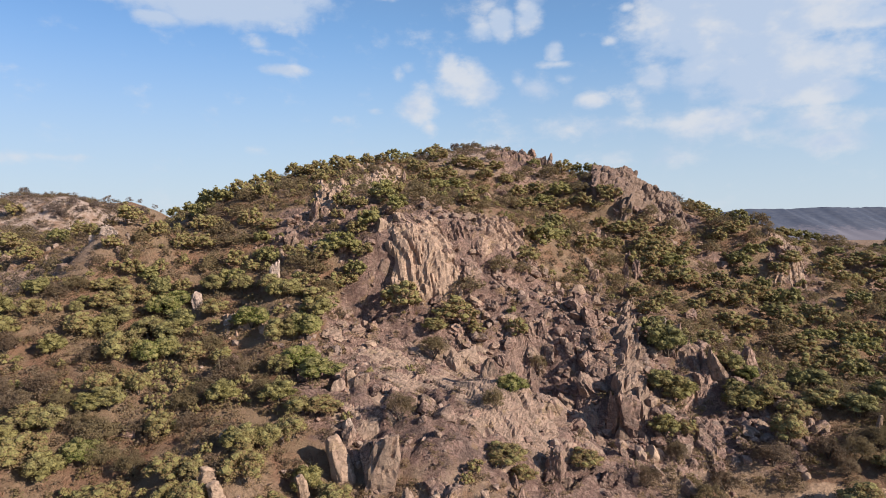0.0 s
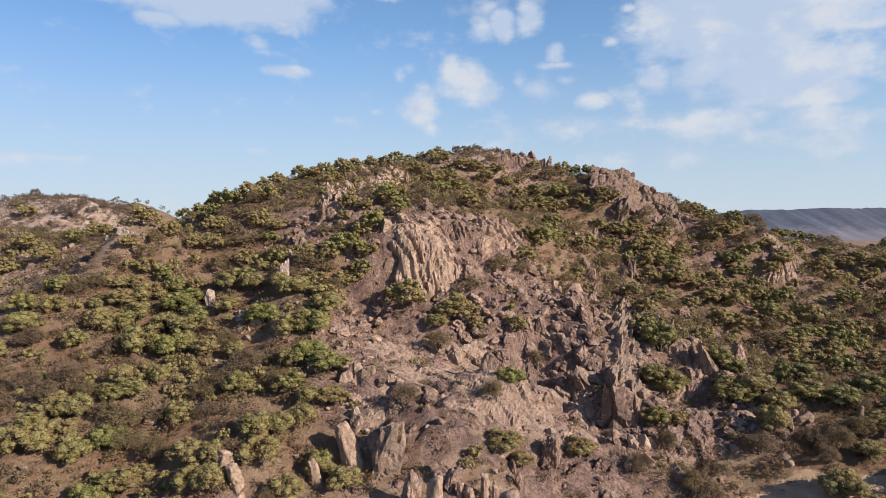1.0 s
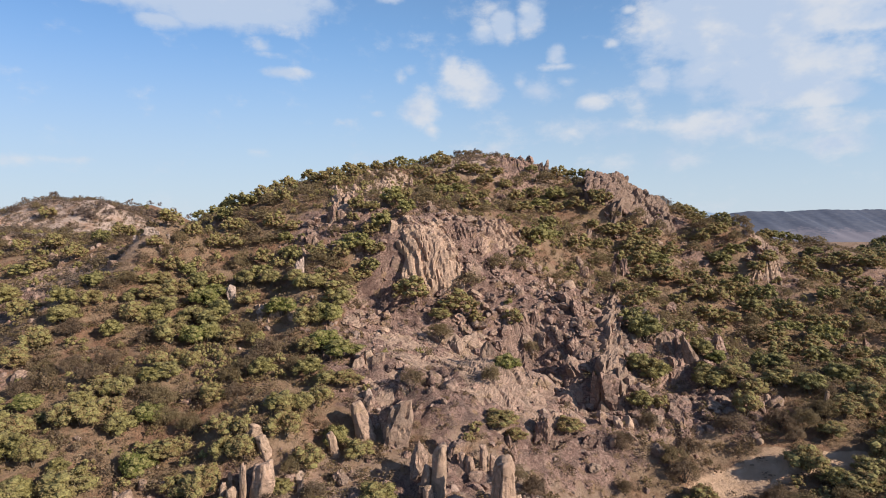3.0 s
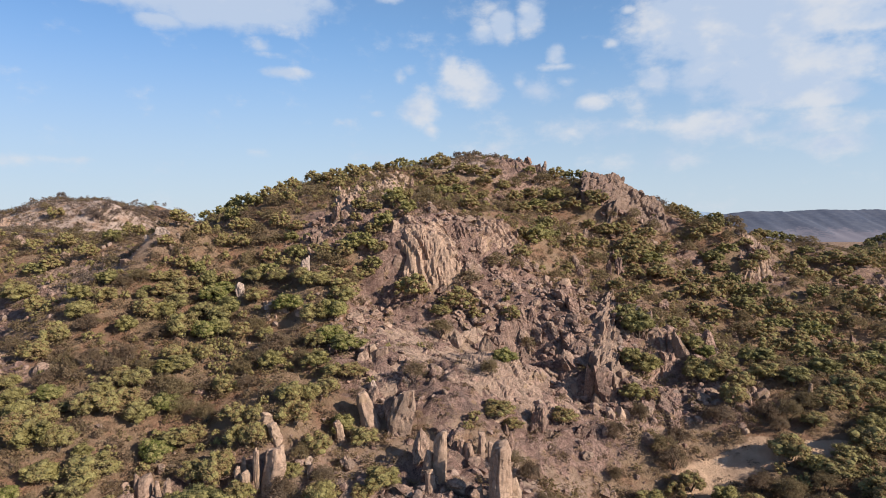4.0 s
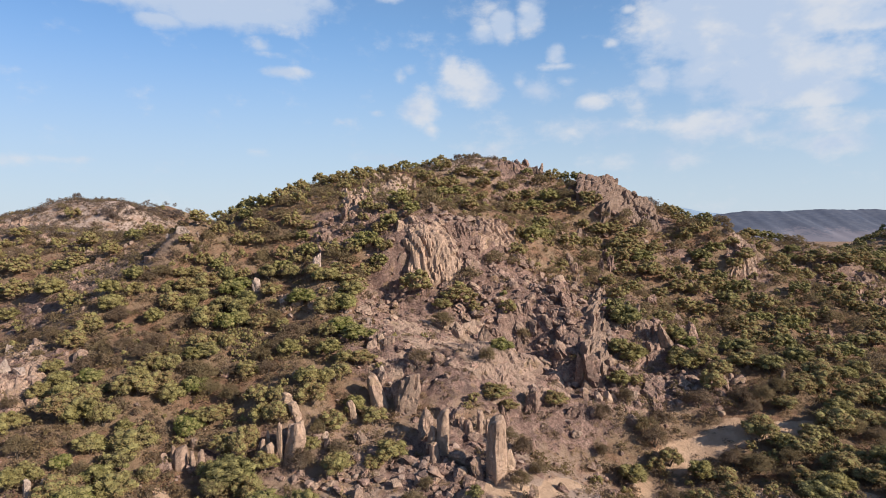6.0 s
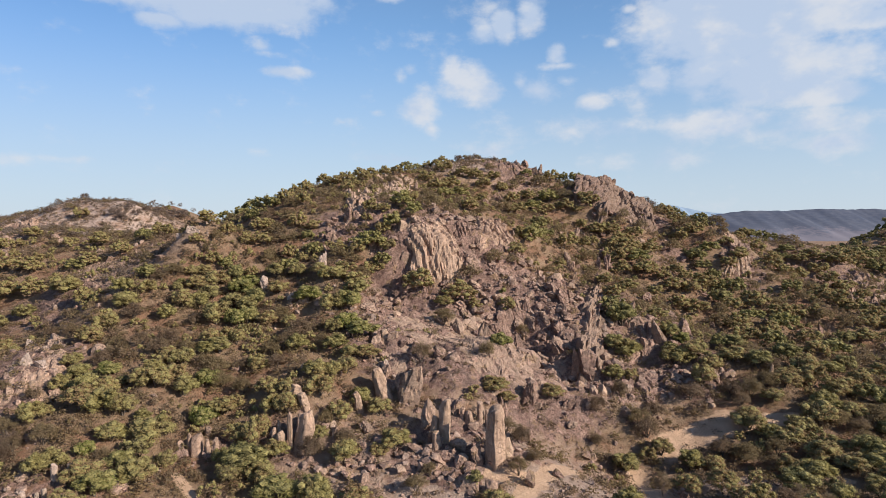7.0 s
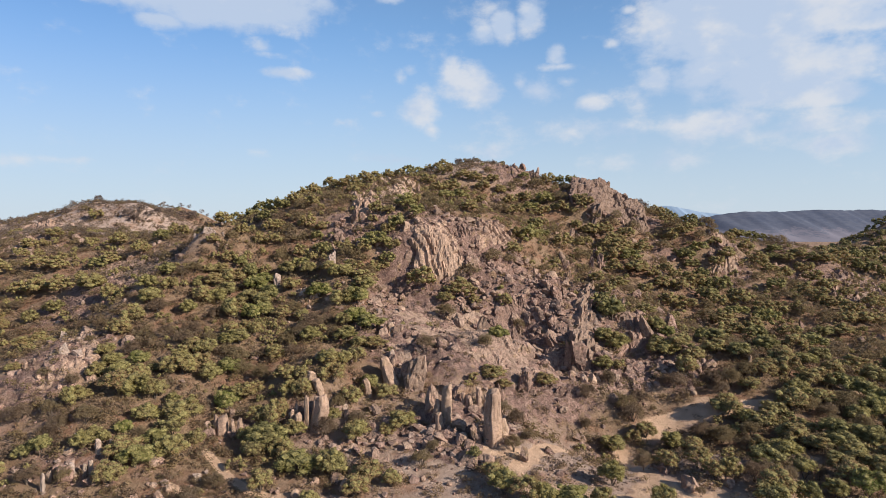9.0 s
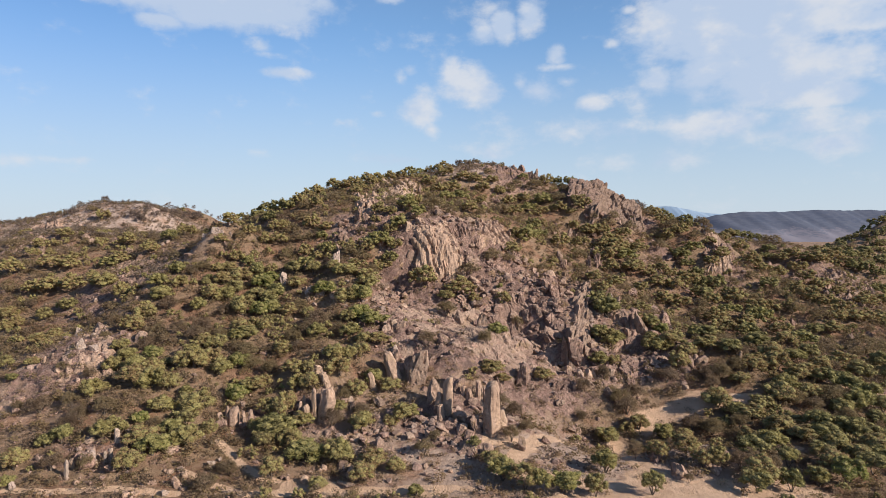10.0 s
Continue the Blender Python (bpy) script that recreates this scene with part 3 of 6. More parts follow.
def ball(level):
    bm = bmesh.new()
    bmesh.ops.create_icosphere(bm, subdivisions=level, radius=1.0)
    v = np.array([q.co[:] for q in bm.verts])
    f = np.array([[q.index for q in face.verts] for face in bm.faces])
    bm.free()
    return v, f


BALLS = {level: ball(level) for level in (1, 2, 3, 4, 5, 6)}


def lumps(v, size, seed):
    return np.array([noise.noise(Vector(q) * size + Vector((seed * 7.3, seed * 3.1, seed))) for q in v])


def cells(v, seed):
    """For each point: 1 on a crack between blocks, 0 inside one; and how far its block stands proud, -1 to 1."""
    crack, proud = np.empty(len(v)), np.empty(len(v))
    for k, q in enumerate(v):
        d, at = noise.voronoi(Vector(q) + Vector((seed * 5.1, seed * 2.3, seed)))
        crack[k] = math.exp(-((d[1] - d[0]) / 0.06) ** 2)
        c = math.sin(at[0][0] * 12.99 + at[0][1] * 78.23 + at[0][2] * 37.72) * 43758.5
        proud[k] = 2 * (c - math.floor(c)) - 1
    return crack, proud


def stone_shape(level, seed, kind):
    """A weathered stone about 2 across: split by a few flat faces, its edges worn round."""
    r = np.random.default_rng(1000 + seed)
    v, f = BALLS[level]
    v = v.copy()
    if kind in ("monolith", "pillar"):
        ring = v[:, :2] / (np.linalg.norm(v[:, :2], axis=1)[:, None] + 1e-6)
        z = np.sign(v[:, 2]) * np.abs(v[:, 2]) ** 0.75
        p = 6.0 if kind == "monolith" else r.uniform(3.0, 5.5)
        v = np.concatenate([ring * ((1 - np.abs(z) ** p) ** (1 / p))[:, None], z[:, None]], 1)
        bulge = 0.06 if kind == "monolith" else r.uniform(-0.05, 0.12)
        v[:, :2] *= 1 + bulge * np.sin(v[:, 2:3] * 2.4 + r.uniform(0, 3)) - 0.12 * np.exp(-((v[:, 2:3] - r.uniform(-0.5, 0.3)) / 0.05) ** 2)
        v[:, 0] += 0.12 * np.sin(v[:, 2] * 1.7 + seed) * r.uniform(-1, 1)
        v *= (1 + 0.14 * lumps(v * np.array([1, 1, 1.4]), 1.3, seed))[:, None]
        for _ in range(5):
            n = r.normal(size=3) * np.array([1, 1, 0.06])
            n /= np.linalg.norm(n)
            v -= n * (np.clip(v @ n - r.uniform(0.66, 0.88), 0, None) * 0.85)[:, None]
        v[:, :2] *= (1 - 0.14 * np.abs(lumps(v * np.array([2.0, 2.0, 0.8]), 1.0, seed + 9)))[:, None]
        crack, proud = cells(v * np.array([1.1, 1.1, 1.3]), seed)
        v[:, :2] *= (1 + 0.13 * proud - 0.17 * crack + 0.06 * lumps(v, 4.0, seed + 50))[:, None]
        v[:, :2] *= 1 - r.uniform(0.06, 0.24) * v[:, 2:3]
        v[:, 2] = np.where(v[:, 2] > 0.80, 0.80 + 0.6 * (v[:, 2] - 0.80), v[:, 2]) * 1.07
        v[:, 2] += 0.16 * v[:, 0] * r.uniform(-1, 1) * (v[:, 2] > 0) + 0.05 * lumps(v, 2.5, seed + 70)
        return v, f
    v *= (1 + 0.30 * lumps(v, 1.2, seed))[:, None]
    for _ in range(13 if kind != "round" else 4):
        n = r.normal(size=3)
        n /= np.linalg.norm(n)
        over = np.clip(v @ n - (r.uniform(0.40, 0.72) if kind != "round" else r.uniform(0.6, 0.85)), 0, None)
        v -= n * (over * 0.95)[:, None]
    if level >= 3:
        v *= (1 + 0.06 * lumps(v, 3.5, seed + 50))[:, None]
        v *= (1 - 0.10 * np.abs(lumps(v, 3.2, seed + 90)))[:, None]
        if kind != "round":
            crack, proud = cells(v * np.array([1.5, 1.5, 1.2]), seed)
            v *= (1 + 0.09 * proud - 0.20 * crack)[:, None]
    v /= np.percentile(np.abs(v), 98, axis=0)
    return v, f


PILLARS = [mesh_from("rock_pillar", *stone_shape(4, k, "pillar"), WORN_ROCK) for k in range(9)]
PALE_PILLARS = [mesh_from("rock_pillar", *stone_shape(4, k, "pillar"), PALE_ROCK) for k in range(5)]
PALE_BOULDERS = [mesh_from("boulder", *stone_shape(4, 60 + k, "block"), PALE_ROCK, False) for k in range(5)]
BOULDERS = [mesh_from("boulder", *stone_shape(4, 20 + k, "block"), ROCK, False) for k in range(14)]
ROUNDED = [mesh_from("boulder", *stone_shape(4, 40 + k, "round"), TAN_ROCK) for k in range(6)]
MONOLITH = mesh_from("rock_pillar", *stone_shape(5, 77, "monolith"), WORN_ROCK)
STANDING = []   # open ground lies before the rocks


def rock(x, y, w, h, kind, lean=0.0):
    """A single rock on the ground: its width and height in metres."""
    STANDING.append((x, y, w, h))
    store = {"pale pillar": PALE_PILLARS, "pale": PALE_BOULDERS, "pillar": PILLARS, "block": BOULDERS, "round": ROUNDED, "monolith": [MONOLITH]}[kind]
    upright = kind in ("pillar", "pale pillar", "monolith")
    ob = new("rock_pillar" if upright else "boulder", store[int(rng.integers(len(store)))])
    deep = w * rng.uniform(0.85, 1.25)
    z = min(float(height(x, y)), float(height(x, y - 0.3 * deep)))
    ob.matrix_world = (pose(x, y + 0.25 * deep, z + 0.40 * h, 0, lean, 0) @ pose(0, 0, 0, rng.uniform(-7, 7), 0, rng.uniform(0, 360))
                       @ Matrix.Diagonal((w * 0.52, deep * 0.52, h * 0.64, 1)))
    if upright:
        tall = "tall slender" if h > 2.6 * w else "stubby"
        hue = "pale cream" if kind == "pale pillar" else "tan"
        return tagged(ob, f"{tall} {hue} rock pillar standing on the stony slope", "rock", group="standing rock pillars")
    big = "big" if w > 2.5 else "small"
    shape = "rounded" if kind == "round" else "angular"
    hue = "pale cream" if kind == "pale" else "tan"
    return tagged(ob, f"{big} {shape} weathered {hue} boulder lying on dry ground", "boulder", group="boulders on the slope")


def cells_flat(u, v, seed):
    """Uneven blocks over a surface: 1 on a crack between two blocks, 0 inside; and how far each block stands proud, -1 to 1."""
    i, j = np.floor(u).astype(np.int64), np.floor(v).astype(np.int64)
    first, second, proud = np.full(u.shape, 9.0), np.full(u.shape, 9.0), np.zeros(u.shape)
    for di in (-1, 0, 1):
        for dj in (-1, 0, 1):
            a, b = lattice(i + di, j + dj, seed) / (2 * math.pi), lattice(i + di, j + dj, seed + 17) / (2 * math.pi)
            d = np.hypot(i + di + a - u, j + dj + b - v)
            nearer = d < first
            second = np.where(nearer, first, np.minimum(second, d))
            proud = np.where(nearer, 2 * lattice(i + di, j + dj, seed + 31) / (2 * math.pi) - 1, proud)
            first = np.where(nearer, d, first)
    return np.exp(-((second - first) / 0.11) ** 2), proud


FACES = []


def rock_face(label, foot_l, foot_r, head_l, head_r, bulge, rib, slant, rough, mat):
    """Bedrock that breaks out of the slope between four corners of the plan: ribs, joints and blocks, its rim sunk in the ground."""
    seed = 500 + 7 * len(FACES)
    wide = (math.dist(foot_l, foot_r) + math.dist(head_l, head_r)) / 2
    z0, z1 = float(lie(*np.array(foot_l))), float(lie(*np.array(head_l)))
    high = math.hypot(math.dist(foot_l, head_l), z1 - z0)
    step = 0.2 if high < 20 else 0.32
    nu, nv = int(np.clip(wide / step, 20, 95)), int(np.clip(high / step, 20, 110))
    u, v = np.meshgrid(np.linspace(-0.06, 1.06, nu), np.linspace(-0.06, 1.06, nv))
    x, y = ((1 - v) * ((1 - u) * p + u * q) + v * ((1 - u) * r + u * t) for p, q, r, t in zip(foot_l, foot_r, head_l, head_r))
    z = lie(x, y)
    e = 0.4
    nx, ny, nz = -(lie(x + e, y) - lie(x - e, y)) / (2 * e), -(lie(x, y + e) - lie(x, y - e)) / (2 * e), np.ones(x.shape)
    length = np.sqrt(nx ** 2 + ny ** 2 + nz ** 2)
    s, t = u * wide, v * high
    across = s + slant * t + 1.3 * ripple(s / 5, t / 6, seed)
    ribs = -0.6 + 2.2 * np.abs(ripple(across / rib, t / (rib * 4.5), seed + 1))
    crack, proud = cells_flat(across / (rib * 0.9), t / (rib * 3.0), seed + 2)
    crack_2, proud_2 = cells_flat(across / (rib * 0.36) + 0.5 * ripple(s, t, seed + 5), t / (rib * 1.1), seed + 3)
    steps = ripple(s / (rib * 3), t / (rib * 2), seed + 4)
    out = 0.55 * ribs + 0.85 * proud - 0.50 * crack + 0.30 * proud_2 - 0.22 * crack_2 + 0.9 * steps - 0.22 * np.abs(ripple(across / 0.6, t / 1.4, seed + 6))
    rim = np.minimum(np.minimum(u, 1 - u) * wide, np.minimum(v, 1 - v) * high)
    rim = np.clip((rim + 2.6 * ripple(s / 2.5, t / 2.5, seed + 8) + 0.2) / 1.6, -1, 1)
    lift = np.where(rim > 0, rim * (bulge + rough * out), 0) + np.where(rim > 0, 0.15, 1.6 * rim)
    front = np.stack([x + nx / length * lift, y + ny / length * lift, z + nz / length * lift], -1).reshape(-1, 3)
    back = np.stack([x - nx / length * 2.4, y - ny / length * 2.4, z - nz / length * 2.4], -1).reshape(-1, 3)
    c = np.arange((nv - 1) * (nu - 1))
    k = c // (nu - 1) * nu + c % (nu - 1)
    quads_f = np.stack([k, k + 1, k + nu + 1, k + nu], 1)
    edge = np.concatenate([np.arange(nu), np.arange(2 * nu - 1, nu * nv, nu), np.arange(nu * nv - 2, nu * (nv - 1) - 1, -1), np.arange(nu * (nv - 2), 0, -nu)])
    after = np.roll(edge, -1)
    n = nu * nv
    sides = np.stack([edge, edge + n, after + n, after], 1)
    me = mesh_from("rock_outcrop", np.concatenate([front, back]), np.concatenate([quads_f, quads_f[:, ::-1] + n, sides]), mat, False)
    FACES.append(label)
    return tagged(new("rock_outcrop", me), label, "rock outcrop")


rock_face("ribbed tan cliff on the face of the hill", (-10.1, 126.2), (4.2, 129.8), (-14.6, 138.7), (-0.3, 138.5), 1.7, 1.9, 0.2, 0.75, TAN_ROCK)
rock_face("pale blocky crag above the scree", (8.1, 138.0), (22.1, 150.1), (8.0, 151.3), (15.3, 155.8), 1.5, 1.5, 0.15, 0.85, TAN_ROCK)
rock_face("dark-sided brown crag below the summit", (51.1, 210.2), (61.9, 206.8), (58.7, 237.9), (76.7, 243.2), 2.6, 3.5, 0.0, 1.2, BROWN_ROCK)
rock_face("fluted brown rock wall running down from the summit crag", (59.4, 201.9), (87.2, 214.4), (69.4, 239.9), (95.0, 246.3), 2.6, 3.0, 0.0, 1.3, BROWN_ROCK)
rock_face("grey splintered crag among bushes", (-31.3, 143.1), (-22.8, 145.7), (-37.1, 177.9), (-28.2, 180.5), 1.6, 1.1, 0.1, 1.0, TAN_ROCK)
rock_face("worn pale rock under the crest", (-24.8, 158.9), (-12.0, 152.4), (-31.5, 198.3), (-15.1, 204.1), 0.7, 2.2, 0.2, 0.7, TAN_ROCK)
rock_face("smooth worn rock slope striped by joints", (-15.7, 86.8), (10.2, 88.0), (-15.8, 115.3), (8.9, 119.9), 0.5, 1.7, 0.75, 0.36, ROCK)
rock_face("lower rock slope striped by joints", (5.5, 80.8), (29.9, 100.1), (6.1, 99.4), (28.8, 113.1), 0.5, 1.9, 0.7, 0.38, ROCK)
rock_face("fractured blocky bedrock below the cliff", (8.9, 97.5), (33.1, 111.5), (13.4, 126.7), (42.6, 149.0), 0.5, 3.6, 0.5, 0.62, DARK_ROCK)
rock_face("dark massive buttress beside the blocks", (29.6, 104.3), (36.4, 104.2), (43.4, 149.3), (48.6, 152.5), 2.0, 2.6, 0.0, 1.1, DARK_ROCK)
rock_face("reddish crag between green bushes", (43.9, 111.6), (53.3, 116.8), (54.7, 138.3), (62.0, 139.9), 1.1, 2.6, 0.3, 0.7, ROCK)
rock_face("red earth and rock below the summit", (19.3, 214.3), (35.8, 226.7), (23.4, 239.4), (36.6, 245.3), 0.4, 2.5, 0.3, 0.6, ROCK)
rock_face("low reddish rock among dry brush", (35.9, 94.2), (46.8, 97.2), (43.1, 108.3), (52.1, 111.5), 0.5, 2.2, 0.4, 0.6, ROCK)
rock_face("pale rock crest on a bare spur", (-82.5, 68.5), (-71.6, 70.2), (-99.8, 101.2), (-86.1, 93.4), 0.3, 2.2, -0.2, 0.6, TAN_ROCK)
rock_face("grey broken rock on the far flank", (143.7, 170.7), (182.0, 199.5), (170.0, 220.9), (212.1, 249.6), 0.9, 2.5, 0.4, 1.0, ROCK)
rock_face("pale jointed rock on the far flank", (103.4, 189.0), (115.4, 189.6), (115.1, 212.5), (141.5, 249.3), 0.5, 2.4, 0.3, 0.45, TAN_ROCK)
rock_face("pale broken rock on the dry hill", (-160.4, 157.2), (-143.3, 153.4), (-200.5, 231.4), (-189.8, 239.1), 1.0, 3.0, 0.0, 1.1, TAN_ROCK)
rock_face("pale low rock among dense bushes", (-40.7, 109.1), (-31.1, 108.2), (-42.0, 115.2), (-33.6, 113.3), 0.7, 1.6, 0.0, 0.8, TAN_ROCK)
rock_face("dark rubble gully beside the cliff", (0.1, 130.3), (8.2, 130.8), (-1.8, 138.0), (8.6, 148.8), 0.2, 1.2, 0.3, 0.9, DARK_ROCK)
rock_face("dark grey scree in a shaded gully", (-112.1, 126.9), (-82.4, 115.5), (-111.7, 142.1), (-89.3, 149.0), 0.1, 1.1, 0.4, 0.4, DARK_ROCK)
rock_face("grey scree slope under the splintered crag", (-36.7, 139.2), (-22.1, 134.6), (-40.2, 150.2), (-31.5, 149.2), 0.0, 1.0, 0.3, 0.3, ROCK)

# single rocks
rock(-29.8, 72.9, 2.2, 3.2, "pillar")
rock(-18.2, 76.0, 1.6, 4.0, "pillar", -14)
rock(-1.0, 76.8, 1.9, 2.8, "block")
rock(0.6, 76.8, 1.5, 1.9, "block")
rock(-29.3, 78.5, 1.1, 2.0, "pale")
rock(-8.4, 78.3, 4.4, 8.2, "block")
rock(-14.1, 79.5, 2.9, 6.6, "pillar", -16)
rock(-10.3, 80.2, 2.0, 4.6, "block")
rock(-44.5, 83.0, 2.7, 1.9, "block", -15)
rock(-22.8, 83.0, 1.0, 1.4, "pale")
rock(-0.7, 83.6, 1.3, 1.0, "block")
rock(-13.6, 84.5, 2.1, 2.4, "block")
rock(-3.2, 86.4, 1.3, 1.3, "block")
rock(-14.0, 86.5, 2.1, 2.2, "pale")
rock(16.9, 87.6, 3.0, 4.7, "block")
rock(18.5, 88.2, 2.2, 2.2, "block")
rock(25.3, 90.0, 2.8, 2.3, "block")
rock(30.3, 91.6, 1.1, 1.6, "round")
rock(-65.4, 37.8, 0.9, 0.6, "round")
rock(34.4, 93.8, 2.5, 1.6, "block")
rock(-71.5, 39.0, 1.1, 1.3, "pale")
rock(-11.2, 94.8, 2.4, 2.9, "block")
rock(-53.5, 39.2, 1.4, 0.9, "round")
rock(-13.1, 95.2, 2.2, 2.5, "block")
rock(-9.0, 95.5, 2.4, 2.4, "block")
rock(-52.4, 39.8, 1.5, 0.9, "round")
rock(-47.6, 40.2, 1.4, 0.9, "pale")
rock(-15.0, 96.0, 2.0, 3.5, "pillar")
rock(-62.6, 41.2, 0.9, 0.7, "round")
rock(-58.0, 41.3, 0.7, 0.6, "round")
rock(32.3, 96.7, 0.9, 1.4, "round")
rock(-45.4, 41.9, 1.1, 0.6, "round")
rock(-52.0, 42.0, 0.9, 0.7, "round")
rock(-51.1, 42.4, 0.7, 0.8, "round")
rock(34.8, 97.6, 2.6, 2.4, "round")
rock(-64.9, 42.4, 0.8, 3.2, "pale pillar")
rock(-46.8, 42.6, 1.3, 1.9, "round", -20)
rock(-50.6, 42.7, 0.8, 0.8, "round")
rock(18.3, 98.4, 4.9, 5.3, "block", -15)
rock(-44.1, 43.1, 1.3, 0.8, "round")
rock(13.3, 98.9, 1.4, 1.1, "round")
rock(30.0, 98.9, 1.9, 1.7, "round")
rock(49.7, 99.2, 2.5, 1.9, "block")
rock(-19.0, 44.5, 2.9, 1.0, "block")
rock(-46.4, 45.2, 0.9, 1.3, "round")
rock(-46.6, 45.3, 1.0, 1.0, "round")
rock(-65.9, 45.3, 1.0, 1.6, "round")
rock(-26.1, 45.5, 1.4, 1.4, "round")
rock(7.4, 101.6, 2.9, 5.2, "block")
rock(-49.3, 46.0, 1.2, 0.8, "round")
rock(-62.7, 46.1, 1.1, 2.3, "pale pillar")
rock(-50.1, 46.1, 0.8, 0.7, "round")
rock(-64.5, 46.3, 0.9, 1.4, "round")
rock(-29.2, 46.4, 0.8, 0.7, "round")
rock(-60.8, 46.6, 0.8, 2.1, "pale pillar", 3)
rock(-30.1, 46.8, 1.0, 0.8, "block")
rock(-60.1, 47.0, 1.0, 2.5, "pale pillar", 3)
rock(-64.2, 47.3, 0.6, 1.0, "pale pillar")
rock(-18.0, 47.7, 2.6, 1.8, "round")
rock(46.3, 103.7, 2.6, 2.6, "block")
rock(-5.3, 48.8, 0.8, 0.8, "round")
rock(67.4, 104.0, 1.4, 1.6, "block")
rock(33.0, 104.0, 4.4, 8.6, "block", -8)
rock(-24.1, 48.9, 0.8, 0.8, "round")
rock(64.0, 104.1, 2.0, 1.6, "block")
rock(-43.5, 49.0, 1.2, 1.4, "pale")
rock(-23.6, 49.6, 1.0, 1.0, "round")
rock(65.6, 105.2, 1.6, 2.6, "pillar")
rock(-1.0, 50.0, 0.8, 0.8, "round")
rock(-61.1, 50.8, 1.2, 2.4, "pale pillar")
rock(-42.5, 50.7, 0.8, 0.8, "pale")
rock(30.7, 105.9, 2.4, 7.7, "block", -8)
rock(-5.6, 51.1, 1.0, 1.0, "round")
rock(-34.7, 51.4, 0.8, 1.2, "block")
rock(25.2, 106.7, 4.3, 3.3, "round")
rock(-59.5, 52.4, 1.0, 2.1, "pale pillar")
rock(-9.5, 52.7, 0.8, 0.8, "round")
rock(-36.0, 109.9, 3.1, 2.3, "pale")
rock(-20.3, 110.0, 4.6, 2.7, "block", -20)
rock(-33.3, 110.4, 2.9, 1.9, "block")
rock(48.1, 109.7, 3.4, 2.1, "block", -15)
rock(6.0, 54.9, 1.9, 2.5, "round")
rock(37.7, 110.6, 1.3, 1.9, "block", -12)
rock(-39.6, 111.4, 3.6, 2.5, "pale", -10)
rock(2.2, 111.4, 2.8, 4.5, "block")
rock(35.3, 111.5, 1.5, 1.5, "block")
rock(1.5, 56.4, 2.8, 1.5, "block")
rock(7.9, 56.6, 1.1, 0.9, "round")
rock(-8.1, 56.8, 0.9, 0.9, "round")
rock(-12.5, 57.2, 1.5, 1.1, "block")
rock(-17.1, 113.0, 3.7, 1.9, "block", -20)
rock(-1.5, 112.9, 5.2, 2.8, "block")
rock(12.6, 57.6, 1.7, 2.7, "block")
rock(-23.4, 57.9, 1.1, 0.9, "round")
rock(-27.5, 58.2, 1.1, 1.0, "round")
rock(24.5, 113.4, 3.7, 4.3, "block", -35)
rock(27.9, 113.9, 3.5, 4.4, "block", -40)
rock(42.0, 114.0, 1.3, 1.7, "block")
rock(-21.8, 59.4, 1.8, 1.1, "round")
rock(5.3, 114.9, 3.9, 4.4, "block")
rock(-14.2, 116.0, 2.9, 2.2, "block")
rock(-5.4, 60.4, 1.1, 1.4, "round")
rock(2.7, 60.5, 2.2, 1.5, "block")
rock(7.0, 61.4, 3.2, 10.2, "monolith", 1)
rock(4.2, 61.7, 2.0, 3.8, "block", -4)
rock(18.1, 62.0, 1.8, 1.3, "block")
rock(1.7, 62.3, 2.0, 2.5, "round")
rock(49.5, 117.5, 2.5, 2.9, "block")
rock(-3.4, 62.4, 1.3, 1.6, "round")
rock(-49.4, 118.5, 2.2, 4.0, "pale", -8)
rock(-42.0, 62.4, 0.8, 3.6, "pillar")
rock(32.2, 118.2, 4.5, 4.1, "block", -20)
rock(-40.9, 62.7, 1.2, 3.4, "pillar")
rock(-14.1, 62.8, 1.4, 1.4, "block")
rock(-1.4, 62.9, 1.2, 1.5, "block")
rock(-44.4, 62.9, 2.3, 4.3, "round")
rock(12.0, 118.4, 2.9, 3.2, "block")
rock(28.9, 118.5, 3.4, 3.4, "block", -25)
rock(51.6, 118.4, 3.6, 4.1, "block", -20)
rock(-45.6, 63.2, 0.9, 3.4, "pillar")
rock(-47.3, 63.3, 1.4, 1.4, "round")
rock(-0.0, 63.6, 1.4, 1.6, "block")
rock(54.9, 118.9, 3.2, 6.8, "block", -20)
rock(-33.8, 120.0, 2.3, 5.0, "pale")
rock(-30.1, 64.3, 1.6, 3.4, "pillar")
rock(-29.1, 64.4, 0.9, 1.4, "block")
rock(-26.3, 64.5, 3.5, 6.8, "pillar")
rock(9.5, 64.6, 1.9, 3.4, "round")
rock(-31.4, 64.5, 0.9, 4.3, "pillar")
rock(16.1, 120.0, 7.1, 3.9, "block")
rock(-28.5, 64.7, 1.0, 6.0, "pillar")
rock(30.6, 120.7, 3.0, 3.0, "block", -30)
rock(26.6, 120.8, 2.5, 4.1, "block", -10)
rock(19.7, 121.0, 2.3, 5.2, "block")
rock(-2.9, 65.8, 1.7, 3.2, "pillar")
rock(-30.8, 66.0, 0.7, 3.7, "pillar")
rock(21.9, 121.6, 2.8, 5.3, "block", -6)
rock(0.3, 66.4, 1.6, 1.5, "round")
rock(-3.8, 67.0, 1.2, 2.3, "block")
rock(25.2, 122.6, 2.1, 2.6, "block")
rock(50.9, 122.5, 4.9, 5.4, "block", -20)
rock(63.8, 122.5, 3.0, 4.7, "block", -20)
rock(-21.2, 67.3, 1.4, 2.3, "block")
rock(-25.9, 67.3, 1.6, 4.2, "pillar")
